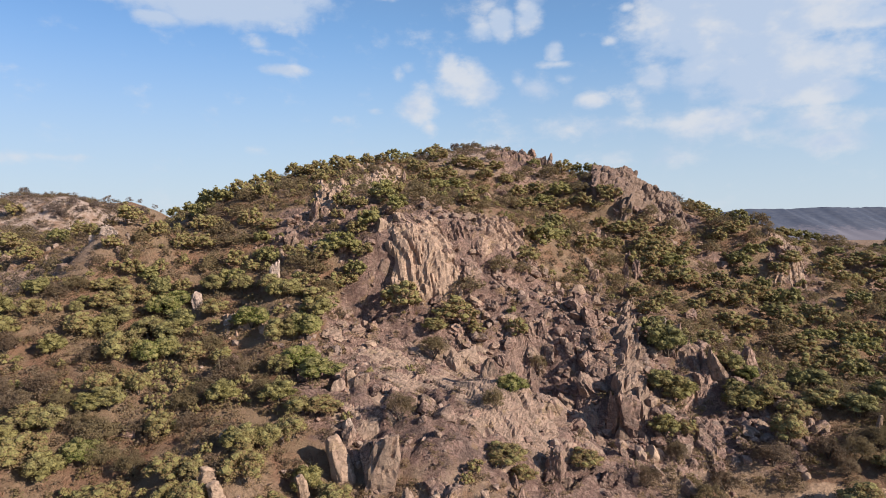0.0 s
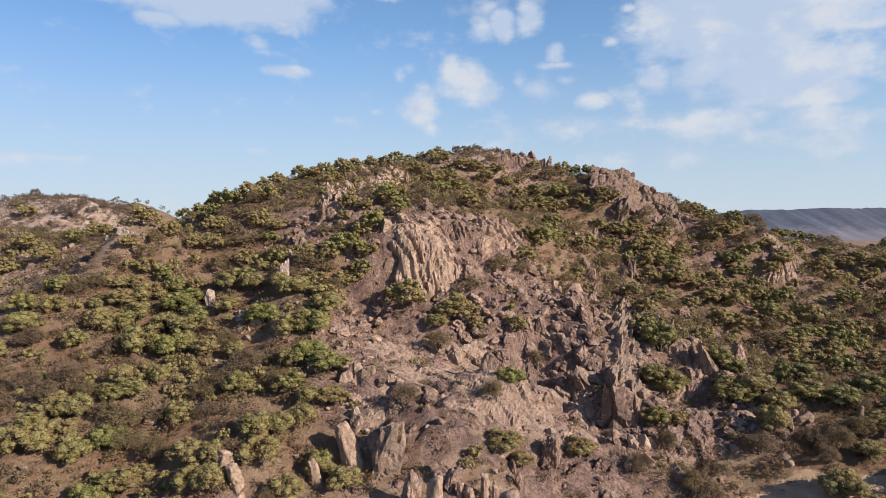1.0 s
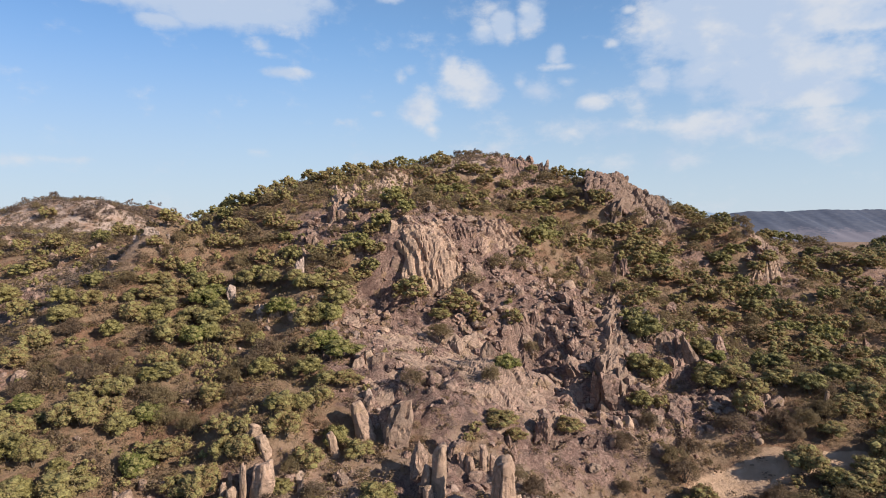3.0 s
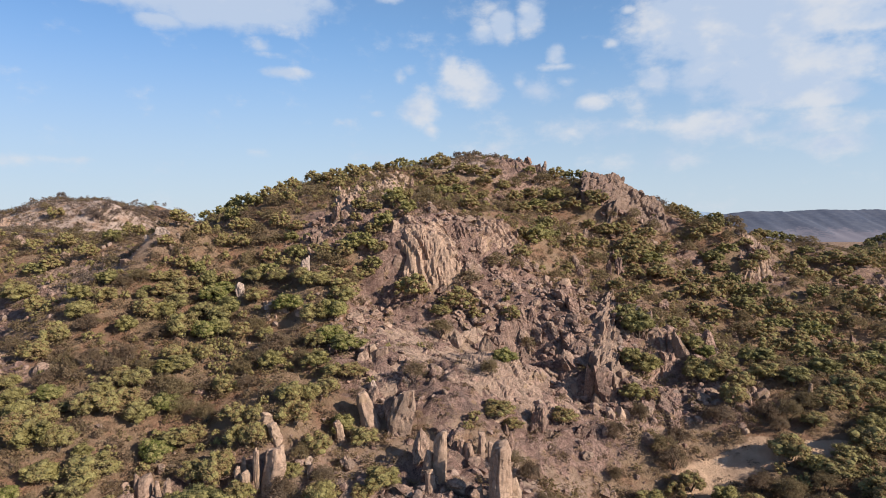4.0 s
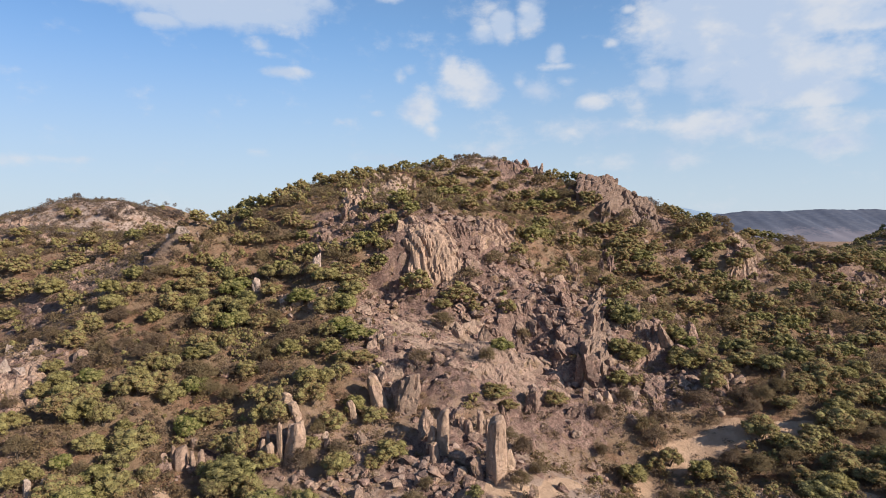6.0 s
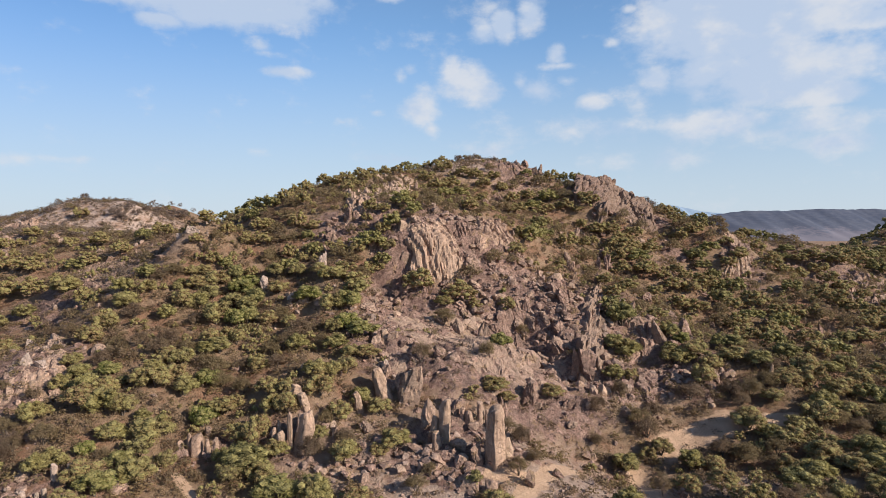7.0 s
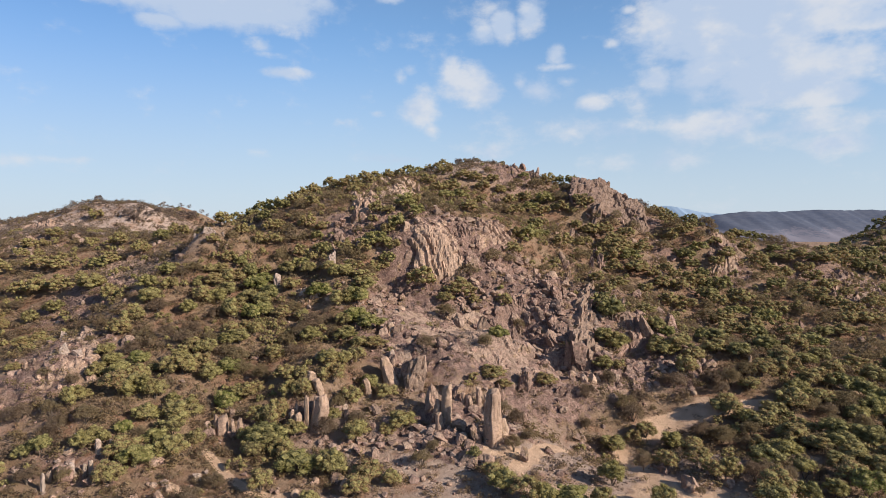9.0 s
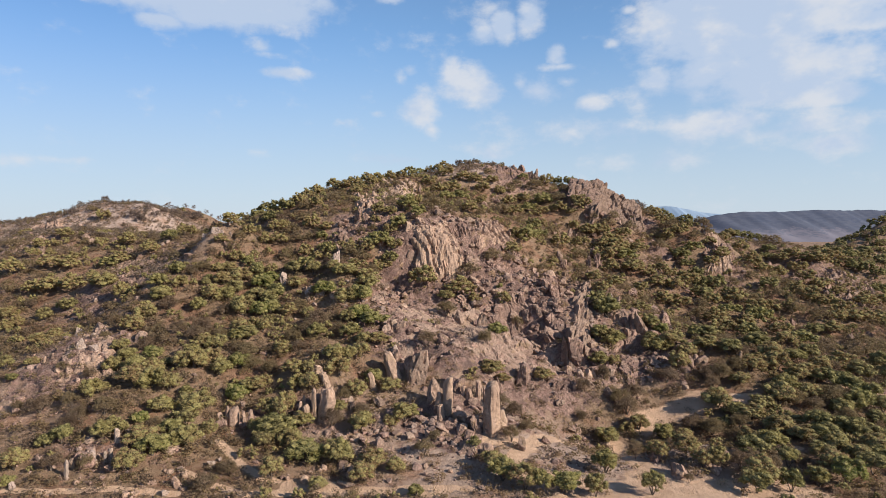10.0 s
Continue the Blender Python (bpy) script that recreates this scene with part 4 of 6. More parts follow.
rock(-39.6, 67.4, 2.3, 2.6, "round")
rock(47.6, 123.0, 2.1, 3.5, "block", -20)
rock(-41.0, 67.5, 1.6, 1.9, "round")
rock(49.8, 123.1, 1.9, 2.6, "block")
rock(-44.2, 67.8, 1.2, 1.6, "round")
rock(-1.3, 68.1, 2.6, 7.8, "pillar", 2)
rock(-34.1, 68.3, 0.7, 1.3, "pillar")
rock(32.0, 124.1, 1.9, 2.4, "round")
rock(18.2, 124.2, 3.1, 5.4, "block")
rock(-3.2, 68.9, 2.2, 4.6, "pillar")
rock(-36.0, 68.8, 1.2, 3.1, "pillar")
rock(14.3, 124.6, 2.6, 4.0, "block")
rock(21.1, 124.8, 2.1, 4.3, "block")
rock(30.7, 125.1, 3.1, 4.3, "block", -28)
rock(-83.8, 69.6, 1.0, 1.0, "round")
rock(-10.8, 126.2, 3.0, 3.1, "block", -14)
rock(-15.8, 70.4, 2.4, 2.4, "block")
rock(-27.7, 71.2, 2.3, 3.8, "pillar", -16)
rock(26.6, 126.7, 3.1, 3.1, "block", -30)
rock(62.2, 126.4, 2.4, 2.4, "block")
rock(33.6, 127.2, 2.4, 3.1, "block", -20)
rock(-4.8, 71.6, 2.7, 5.3, "block")
rock(-78.6, 71.9, 1.2, 1.7, "block")
rock(-12.9, 128.4, 2.4, 3.9, "block", -12)
rock(10.5, 128.2, 3.0, 2.4, "block")
rock(-14.9, 128.6, 2.2, 5.1, "block")
rock(29.0, 128.5, 2.7, 3.2, "block", -28)
rock(-72.4, 129.6, 3.9, 2.9, "pale")
rock(3.3, 73.2, 1.6, 2.9, "pillar")
rock(-11.5, 129.5, 4.4, 5.1, "block")
rock(-87.5, 73.8, 0.7, 1.1, "block")
rock(-76.7, 73.8, 1.5, 1.7, "block", 10)
rock(-89.2, 73.8, 0.7, 1.8, "pillar")
rock(2.0, 73.9, 1.2, 2.0, "pillar")
rock(4.7, 129.8, 3.4, 3.7, "block")
rock(6.7, 73.9, 1.2, 3.4, "pillar")
rock(-30.0, 74.1, 1.1, 1.5, "block")
rock(3.0, 129.9, 1.8, 3.2, "block", -6)
rock(5.3, 74.1, 1.5, 3.7, "pillar")
rock(15.0, 74.1, 1.2, 3.5, "block")
rock(-76.9, 131.0, 1.7, 1.7, "pale")
rock(1.0, 131.0, 1.5, 2.2, "block")
rock(6.3, 131.1, 4.0, 5.7, "block", 4)
rock(1.1, 75.2, 2.5, 3.5, "block")
rock(52.1, 131.0, 1.6, 3.5, "block")
rock(-80.0, 76.4, 2.0, 2.3, "pale", 20)
rock(-70.2, 133.1, 1.3, 1.3, "pale")
rock(-36.3, 132.8, 1.8, 2.3, "block")
rock(-83.2, 76.9, 1.8, 2.5, "pale", -12)
rock(-10.0, 133.6, 6.3, 3.0, "block")
rock(-6.3, 135.8, 4.5, 2.3, "block")
rock(-33.6, 135.7, 1.5, 3.1, "block")
rock(48.2, 134.9, 2.6, 1.8, "block")
rock(-35.2, 135.9, 1.8, 3.3, "block")
rock(10.6, 79.9, 1.4, 2.8, "block")
rock(28.4, 80.6, 1.8, 1.6, "round")
rock(8.3, 137.4, 2.1, 2.6, "block")
rock(10.2, 82.3, 1.3, 1.8, "block")
rock(32.3, 138.2, 4.5, 5.0, "block", -30)
rock(52.0, 140.0, 2.1, 2.4, "pale")
rock(-85.0, 85.0, 1.6, 1.6, "pale")
rock(-28.7, 143.7, 1.9, 4.1, "block")
rock(-30.8, 143.7, 2.4, 4.9, "block", 4)
rock(67.4, 142.8, 3.5, 2.4, "block", -15)
rock(16.7, 87.5, 3.0, 4.3, "block")
rock(30.5, 143.6, 3.0, 3.0, "block")
rock(-27.8, 144.8, 1.9, 2.2, "block")
rock(27.4, 144.5, 2.5, 2.7, "block")
rock(-19.3, 146.2, 1.9, 2.2, "block")
rock(-91.4, 89.8, 1.9, 1.9, "pale")
rock(45.0, 147.7, 3.1, 2.2, "block")
rock(-46.2, 149.0, 3.1, 1.7, "block")
rock(-88.1, 93.3, 1.4, 1.1, "pale")
rock(-24.3, 150.0, 2.8, 2.8, "block")
rock(33.9, 149.1, 4.2, 4.0, "round")
rock(62.1, 149.2, 4.3, 2.8, "block", -20)
rock(33.8, 93.9, 1.7, 1.1, "block")
rock(59.3, 95.6, 1.4, 1.4, "round")
rock(54.5, 96.0, 1.4, 1.4, "block")
rock(29.4, 96.4, 1.4, 2.0, "block")
rock(33.0, 96.5, 1.2, 1.4, "round")
rock(36.1, 98.4, 2.0, 2.0, "round")
rock(40.6, 154.1, 2.2, 2.9, "block")
rock(-27.9, 156.9, 3.8, 3.2, "block", -10)
rock(48.5, 156.9, 2.1, 3.9, "block")
rock(40.5, 159.1, 2.1, 3.6, "block")
rock(76.8, 103.6, 0.8, 2.7, "pillar")
rock(64.2, 104.2, 2.1, 3.0, "block")
rock(65.7, 104.8, 1.5, 2.1, "block")
rock(40.1, 162.5, 3.1, 4.6, "block")
rock(43.5, 164.6, 1.9, 3.7, "block")
rock(52.1, 169.8, 2.3, 5.5, "block")
rock(56.4, 173.7, 2.5, 5.6, "block")
rock(57.9, 173.7, 1.6, 3.6, "block")
rock(56.3, 181.5, 2.1, 3.8, "block")
rock(56.8, 183.0, 1.7, 3.5, "block")
rock(42.5, 186.7, 2.8, 2.5, "block")
rock(54.1, 188.2, 2.1, 2.5, "block")
rock(-12.5, 189.7, 1.6, 3.9, "block")
rock(49.0, 190.2, 2.5, 4.0, "block")
rock(106.2, 195.0, 3.7, 3.0, "block")
rock(111.7, 196.6, 4.5, 3.7, "block")
rock(133.0, 142.1, 2.6, 2.6, "block")
rock(14.7, 199.8, 2.6, 2.3, "block")
rock(140.9, 145.3, 2.7, 2.7, "block")
rock(111.2, 148.3, 2.7, 3.5, "block", -12)
rock(20.5, 205.3, 3.1, 2.7, "block")
rock(110.8, 205.5, 5.0, 2.7, "block", -15)
rock(18.7, 207.4, 2.3, 2.0, "block")
rock(119.1, 152.7, 2.0, 3.2, "block", -12)
rock(41.9, 237.0, 2.7, 6.7, "block")
rock(39.3, 237.9, 3.6, 5.8, "block")
rock(27.8, 244.8, 4.6, 1.8, "block")
rock(36.2, 245.3, 3.2, 4.1, "block")
rock(32.3, 249.9, 2.3, 2.8, "block")
rock(113.2, 198.3, 3.8, 5.3, "block", -12)
rock(117.0, 198.7, 3.8, 4.3, "block")
rock(111.4, 205.3, 2.9, 2.5, "block", -20)
rock(178.9, 206.3, 4.0, 3.5, "block", -20)
rock(171.7, 206.5, 4.5, 3.0, "block", -20)
rock(151.7, 229.5, 3.8, 3.2, "block", -20)


def strew(name, label, category, count, spots, templates, mat, rescale):
    """Many small things of one kind, too many to count, in one mesh."""
    vs, fs, within, base = [], [], [], 0
    for (x, y, z, size, flatness) in spots[:count]:
        v, f, *more = templates[int(rng.integers(len(templates)))]
        within.append(more[0] if more else np.zeros(len(f), bool))
        turn = rng.uniform(0, 2 * math.pi)
        c, s = math.cos(turn), math.sin(turn)
        p = v * (size * rescale)
        p = np.stack([p[:, 0] * c - p[:, 1] * s, p[:, 0] * s + p[:, 1] * c, p[:, 2] * flatness], 1) + (x, y, z)
        vs.append(p)
        fs.append(f + base)
        base += len(v)
    ob = new(name, mesh_from(name, np.concatenate(vs), np.concatenate(fs), mat, False, np.concatenate(within)))
    return tagged(ob, label, category, kind="stuff")


def seen_strip(n, y0, y1):
    """Random places on the plan between y0 and y1, in the widening strip ahead."""
    y = y0 + (y1 - y0) * rng.random(n) ** 0.85
    x = rng.uniform(-1, 1, n) * (0.76 * (y + 55) + 8)
    return x, y


x, y = seen_strip(60000, 36, 250)
bare = amount_in(BARE, x, y)
heap = amount_in(HEAPS, x, y)
bare = np.maximum(bare * 0.7, heap * 2.2)
clump = ripple(x / 6, y / 6, 61) + 0.6 * ripple(x / 2.2, y / 2.2, 62)
bare = np.maximum(bare, 0.6 * amount_in(CLEAR, x, y))
keep = rng.random(len(x)) < np.clip(bare * (0.55 + 1.2 * clump), 0, 1) + 0.05 * (clump > 0.1)
keep &= (trodden_at(x, y) < 0.4)
x, y = x[keep][:5200], y[keep][:5200]
size = 0.28 + 0.28 * rng.pareto(1.9, len(x))
size = np.clip(size * (1 + 1.3 * amount_in(HEAPS, x, y)), 0.25, 2.8)
spots = list(zip(x, y, height(x, y) + size * 0.15, size, rng.uniform(0.6, 1.3, len(x))))
spots.sort(key=lambda q: -q[3])
small = [stone_shape(2, 200 + k, "block") for k in range(9)]
BLOCKS = 280
strew("scree", "loose tan and grey stones strewn over the scree", "stones", 5200, spots[BLOCKS:], small, RUBBLE, 0.62)
field = new("boulder_field")
field.location = (24.0, 118.0, float(height(24.0, 118.0)))
tagged(field, "field of fallen tan and grey blocks below the cliff", "boulders")
block_shapes = [mesh_from("block", *stone_shape(3, 220 + k, "block"), ROCK, False) for k in range(10)]
for bx, by, bz, size, flat in spots[:BLOCKS]:
    ob = part("block", block_shapes[int(rng.integers(10))], field)
    ob.matrix_basis = (Matrix.Translation((bx - field.location.x, by - field.location.y, bz - field.location.z))
                       @ pose(0, 0, 0, rng.uniform(-25, 25), rng.uniform(-25, 25), rng.uniform(0, 360)) @ Matrix.Diagonal((size * 0.6, size * rng.uniform(0.4, 0.7), size * 0.5 * flat, 1)))

# ---- trees and bushes ----


def leaf_cloud(seed, tufts, leaves, leaf, lump=0.30, tall=1.7, core=1):
    """A crown of radius 1 whose foot is at z 0: bulging tufts of small leaves over a dome, with gaps between them."""
    r = np.random.default_rng(seed)
    n = r.normal(size=(tufts, 3))
    n[:, 2] = np.abs(n[:, 2]) * 1.15 - 0.35
    n /= np.linalg.norm(n, axis=1)[:, None]
    reach = r.uniform(0.55, 1.0, tufts) ** 0.5
    wobble = 1 + 0.20 * np.sin(np.arctan2(n[:, 1], n[:, 0]) * 3 + seed) + 0.12 * r.normal(size=tufts)
    centre = n * (reach * np.clip(wobble, 0.6, 1.25))[:, None] * np.array([0.74, 0.74, 0.70])
    centre[:, 2] += 0.70
    size = lump * r.uniform(0.5, 1.45, tufts)
    out = r.normal(size=(tufts * leaves, 3))
    out /= np.linalg.norm(out, axis=1)[:, None]
    p = np.repeat(centre, leaves, 0) + out * np.array([1, 1, 0.8]) * (np.repeat(size, leaves) * r.uniform(0.6, 1.3, len(out)))[:, None]
    whole = p - np.array([0, 0, 0.45])
    whole /= np.linalg.norm(whole, axis=1)[:, None] + 1e-6
    normal = 0.3 * out + 0.45 * whole + r.normal(size=p.shape) * 0.5 + np.array([0, 0, 0.15])
    normal /= np.linalg.norm(normal, axis=1)[:, None]
    side = np.cross(normal, r.normal(size=p.shape))
    side /= np.linalg.norm(side, axis=1)[:, None] + 1e-6
    up = np.cross(normal, side)
    s = leaf * r.uniform(0.6, 1.35, len(p))[:, None]
    bend = normal * s * 0.3
    v = np.stack([p - side * s - bend, p + side * s - bend, p + up * s * 1.2 + bend], 1).reshape(-1, 3)
    f = np.arange(len(v)).reshape(-1, 3)
    inner = np.zeros(len(f), bool)
    wide, high = np.percentile(np.hypot(v[:, 0], v[:, 1]), 97), np.percentile(v[:, 2], 99)
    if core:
        # the close tangle of twigs and leaves within each tuft, its shade put into a darker colour
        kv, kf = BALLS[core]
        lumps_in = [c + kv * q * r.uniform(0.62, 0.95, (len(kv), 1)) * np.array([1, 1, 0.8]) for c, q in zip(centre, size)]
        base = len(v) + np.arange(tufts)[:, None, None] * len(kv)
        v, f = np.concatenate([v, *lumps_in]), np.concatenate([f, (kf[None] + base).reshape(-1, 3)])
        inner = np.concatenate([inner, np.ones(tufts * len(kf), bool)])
    v[:, :2] /= wide
    v[:, 2] *= tall / high
    return v, f, inner


def limbs(seed, stems, top, thick, spread=0.55):
    """Tapered, bent stems that fork from one foot."""
    r = np.random.default_rng(seed)
    vs, fs, base = [], [], 0
    for k in range(stems):
        turn = 2 * math.pi * (k + r.uniform(0, 0.6)) / stems
        end = np.array([math.cos(turn) * spread, math.sin(turn) * spread, top * r.uniform(0.75, 1.0)])
        bend = np.array([r.normal() * 0.06, r.normal() * 0.06, top * 0.35])
        forks = [(np.zeros(3), end, thick)]
        mid = end * 0.5 + bend * 0.5
        for _ in range(2):
            forks.append((mid, mid + np.array([r.normal() * 0.3, r.normal() * 0.3, top * 0.45]), thick * 0.5))
        for a0, b0, t0 in forks:
            for j in range(4):
                s = j / 3
                c = a0 * (1 - s) + b0 * s + bend * (s * (1 - s) * 1.6)
                ang = np.arange(5) * 2 * math.pi / 5
                w0 = t0 * (1 - 0.75 * s)
                vs.append(np.stack([c[0] + np.cos(ang) * w0, c[1] + np.sin(ang) * w0, np.full(5, c[2] - (0.06 if j == 0 else 0))], 1))
                if j < 3:
                    q = np.arange(5)
                    fs.append(np.stack([base + q, base + (q + 1) % 5, base + 5 + (q + 1) % 5, base + 5 + q], 1))
                base += 5
    return np.concatenate(vs), np.concatenate(fs)


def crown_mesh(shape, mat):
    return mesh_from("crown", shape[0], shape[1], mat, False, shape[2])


KINDS = {  # leaves, seed of the first crown, tufts, leaves a tuft, size of a leaf, core
    "olive": (LEAVES, 300, 62, 80, 0.042, 1), "green": (GREEN_LEAVES, 310, 66, 80, 0.042, 1), "dark": (DARK_LEAVES, 320, 62, 80, 0.042, 1),
    "dry": (DRY_LEAVES, 330, 54, 80, 0.038, 0), "bare": (BARE_TWIGS, 340, 40, 60, 0.030, 0)}
CROWNS = {}
for kind, (mat, seed, tufts, leaves, leaf, core) in KINDS.items():
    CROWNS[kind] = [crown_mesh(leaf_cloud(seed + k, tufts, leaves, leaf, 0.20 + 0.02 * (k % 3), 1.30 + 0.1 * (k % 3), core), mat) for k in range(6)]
LOOK = {"olive": "olive-green tree with leafy crown", "green": "fresh green tree with dense crown", "dark": "dark grey-green tree with leafy crown",
        "dry": "brown dry-leaved tree", "bare": "leafless grey-brown tree"}
STEMS = [mesh_from("trunk", *limbs(350 + k, 2 + k % 3, 0.95, 0.05), BARK) for k in range(6)]
taken, bushes = [], []


def tree(x, y, width, kind):
    top = new("tree")
    r = width * (0.495 if -62 < x < -10 else 0.47)
    top.matrix_world = (pose(x, y, float(height(x, y)) - 0.05, 0, 0, rng.uniform(0, 360))
                        @ Matrix.Diagonal((r, r * rng.uniform(0.88, 1.12), min(r, 0.9 + 0.55 * r) * rng.uniform(0.85, 1.15), 1)))
    part("trunk", STEMS[int(rng.integers(len(STEMS)))], top)
    crown = part("crown", CROWNS[kind][int(rng.integers(6))], top)
    crown.location.z = rng.uniform(0.3, 0.5) if y < 62 and x > -5 else rng.uniform(0.0, 0.25)
    size = "broad" if width > 5.5 else ("small" if width < 3.5 else "rounded")
    tagged(top, f"{size} {LOOK[kind]} on the stony slope", "tree", group="trees of the hill")
    taken.append((x, y, r))
    return top


def bush(x, y, width, kind):
    """One of the many bushes higher up."""
    bushes.append((x, y, width, kind))
    taken.append((x, y, width / 2))


tree(-73.0, 39.8, 2.7, "green")
tree(-69.6, 41.5, 1.9, "dry")
tree(-41.9, 42.1, 4.2, "dry")
tree(-6.9, 42.7, 2.8, "olive")
tree(23.3, 43.6, 4.7, "olive")
tree(14.4, 43.8, 4.2, "olive")
tree(-74.6, 44.0, 5.2, "olive")
tree(18.3, 44.3, 5.7, "green")
tree(-23.6, 44.0, 3.3, "olive")
tree(-68.5, 44.1, 4.3, "dry")
tree(33.1, 44.5, 4.3, "olive")
tree(-55.9, 44.7, 4.8, "olive")
tree(11.7, 45.1, 6.7, "olive")
tree(-63.2, 44.8, 2.9, "dry")
tree(51.7, 46.4, 5.8, "olive")
tree(-16.3, 46.2, 4.8, "olive")
tree(-32.1, 46.8, 4.9, "olive")
tree(-39.6, 47.2, 3.4, "dry")
tree(8.1, 47.7, 5.9, "olive")
tree(-53.8, 49.3, 6.0, "green")
tree(41.2, 49.2, 2.0, "dry")
tree(-72.9, 49.3, 3.0, "dark")
tree(-10.8, 49.5, 3.5, "olive")
tree(64.8, 50.3, 5.0, "olive")
tree(-70.3, 50.0, 4.0, "dark")
tree(70.2, 50.7, 6.0, "green")
tree(6.4, 50.7, 5.0, "olive")
tree(-15.0, 51.1, 6.1, "olive")
tree(-21.1, 51.4, 5.6, "olive")
tree(-64.1, 51.6, 4.6, "olive")
tree(-57.1, 51.8, 6.1, "olive")
tree(-27.5, 52.6, 7.2, "green")
tree(27.4, 52.8, 5.7, "olive")
tree(-49.8, 53.8, 6.2, "olive")
tree(-61.7, 53.7, 2.6, "olive")
tree(77.2, 54.3, 5.2, "dark")
tree(48.5, 54.2, 4.7, "olive")
tree(45.9, 54.2, 4.7, "olive")
tree(52.8, 54.4, 4.7, "dry")
tree(-72.1, 54.5, 4.2, "dry")
tree(-22.7, 54.5, 4.2, "olive")
tree(-63.7, 54.6, 3.1, "olive")
tree(70.5, 55.1, 6.3, "olive")
tree(55.9, 55.3, 5.8, "dry")
tree(-5.9, 55.2, 4.2, "dry")
tree(59.5, 55.2, 3.2, "dry")
tree(-53.5, 55.3, 4.7, "green")
tree(-56.7, 56.4, 3.2, "dry")
tree(-71.2, 56.5, 3.7, "dry")
tree(3.6, 56.7, 3.2, "dark")
tree(-36.6, 56.9, 4.8, "dark")
tree(65.8, 57.0, 3.2, "dry")
tree(-59.7, 57.0, 3.2, "green")
tree(-31.3, 57.2, 4.8, "olive")
tree(63.4, 57.4, 4.3, "olive")
tree(-66.9, 57.5, 4.3, "dry")
tree(44.5, 58.5, 5.4, "olive")
tree(77.7, 58.7, 5.4, "olive")
tree(70.7, 58.8, 5.4, "olive")
tree(-51.8, 58.7, 4.3, "dark")
tree(82.3, 59.1, 5.4, "olive")
tree(-47.5, 58.8, 3.8, "olive")
tree(-80.6, 59.4, 5.5, "dry")
tree(-3.9, 59.1, 2.7, "dry")
tree(-34.7, 59.6, 7.1, "dark")
tree(39.5, 59.7, 5.5, "olive")
tree(-85.1, 59.6, 2.7, "dry")
tree(-75.0, 60.1, 4.4, "dry")
tree(11.0, 60.1, 3.8, "dry")
tree(35.4, 60.6, 3.9, "dry")
tree(-57.7, 60.9, 5.0, "olive")
tree(-39.4, 60.7, 3.3, "olive")
tree(-18.6, 62.4, 5.6, "olive")
tree(75.9, 62.7, 5.6, "olive")
tree(-72.5, 62.5, 4.5, "olive")
tree(-51.9, 62.9, 7.3, "olive")
tree(-30.5, 62.8, 4.5, "olive")
tree(-24.3, 63.2, 5.6, "dry")
tree(-71.4, 64.5, 3.4, "olive")
tree(-13.1, 64.6, 3.4, "olive")
tree(14.4, 65.1, 3.4, "dry")
tree(-61.7, 65.6, 6.3, "olive")
tree(-65.8, 65.9, 6.9, "olive")
tree(-58.3, 65.8, 4.6, "olive")
tree(-54.8, 65.8, 3.5, "olive")
tree(-35.2, 65.8, 4.6, "olive")
tree(-19.1, 66.4, 4.6, "dry")
tree(-10.4, 66.8, 6.4, "olive")
tree(-23.8, 66.7, 3.5, "olive")
tree(-38.5, 67.1, 4.7, "olive")
tree(-34.6, 67.9, 4.7, "olive")
tree(78.2, 68.9, 6.5, "olive")
tree(-92.7, 68.7, 2.9, "dark")
tree(-76.4, 69.1, 3.5, "dry")
tree(74.0, 69.7, 7.1, "olive")
tree(-45.9, 69.9, 5.3, "green")
tree(-23.2, 70.0, 3.6, "dry")
tree(84.8, 70.7, 7.2, "dark")
tree(-83.3, 70.6, 3.0, "dry")
tree(-64.2, 70.9, 5.4, "olive")
tree(-30.6, 70.9, 4.2, "olive")
tree(-33.1, 71.5, 4.8, "olive")
tree(-68.2, 71.7, 5.4, "olive")
tree(-21.1, 71.8, 5.4, "olive")
tree(89.5, 72.3, 7.2, "dark")
tree(63.4, 72.1, 6.0, "olive")
tree(12.9, 72.0, 4.2, "dry")
tree(9.9, 72.2, 4.2, "dry")
tree(-73.8, 72.9, 4.9, "olive")
tree(-92.0, 72.8, 2.4, "dark")
tree(-43.3, 73.1, 6.1, "olive")
tree(-59.4, 73.8, 4.3, "olive")
tree(-56.5, 74.0, 5.5, "olive")
tree(-97.6, 73.8, 3.7, "dark")
tree(-31.8, 74.0, 3.7, "olive")
tree(-91.5, 73.9, 3.1, "olive")
tree(-41.2, 74.2, 3.7, "olive")
tree(-35.1, 74.6, 4.9, "olive")
tree(-25.2, 74.9, 5.5, "olive")
tree(71.6, 75.1, 7.4, "olive")
tree(-51.3, 75.0, 4.9, "olive")
tree(-63.1, 75.0, 3.1, "dark")
tree(-14.2, 75.9, 5.0, "olive")
tree(-53.6, 76.2, 5.0, "olive")
tree(62.2, 76.0, 5.0, "dry")
tree(-72.4, 76.3, 5.0, "olive")
tree(-40.8, 77.1, 4.4, "dry")
tree(-67.3, 77.3, 5.0, "green")
tree(-58.5, 77.5, 5.0, "olive")
tree(51.4, 77.1, 5.0, "olive")
tree(-27.0, 77.7, 5.0, "olive")
tree(-18.2, 78.0, 4.4, "olive")
tree(-48.2, 78.5, 5.1, "green")
tree(76.1, 78.5, 5.1, "olive")
tree(-45.6, 78.5, 4.4, "dry")
tree(-75.3, 79.2, 4.5, "olive")
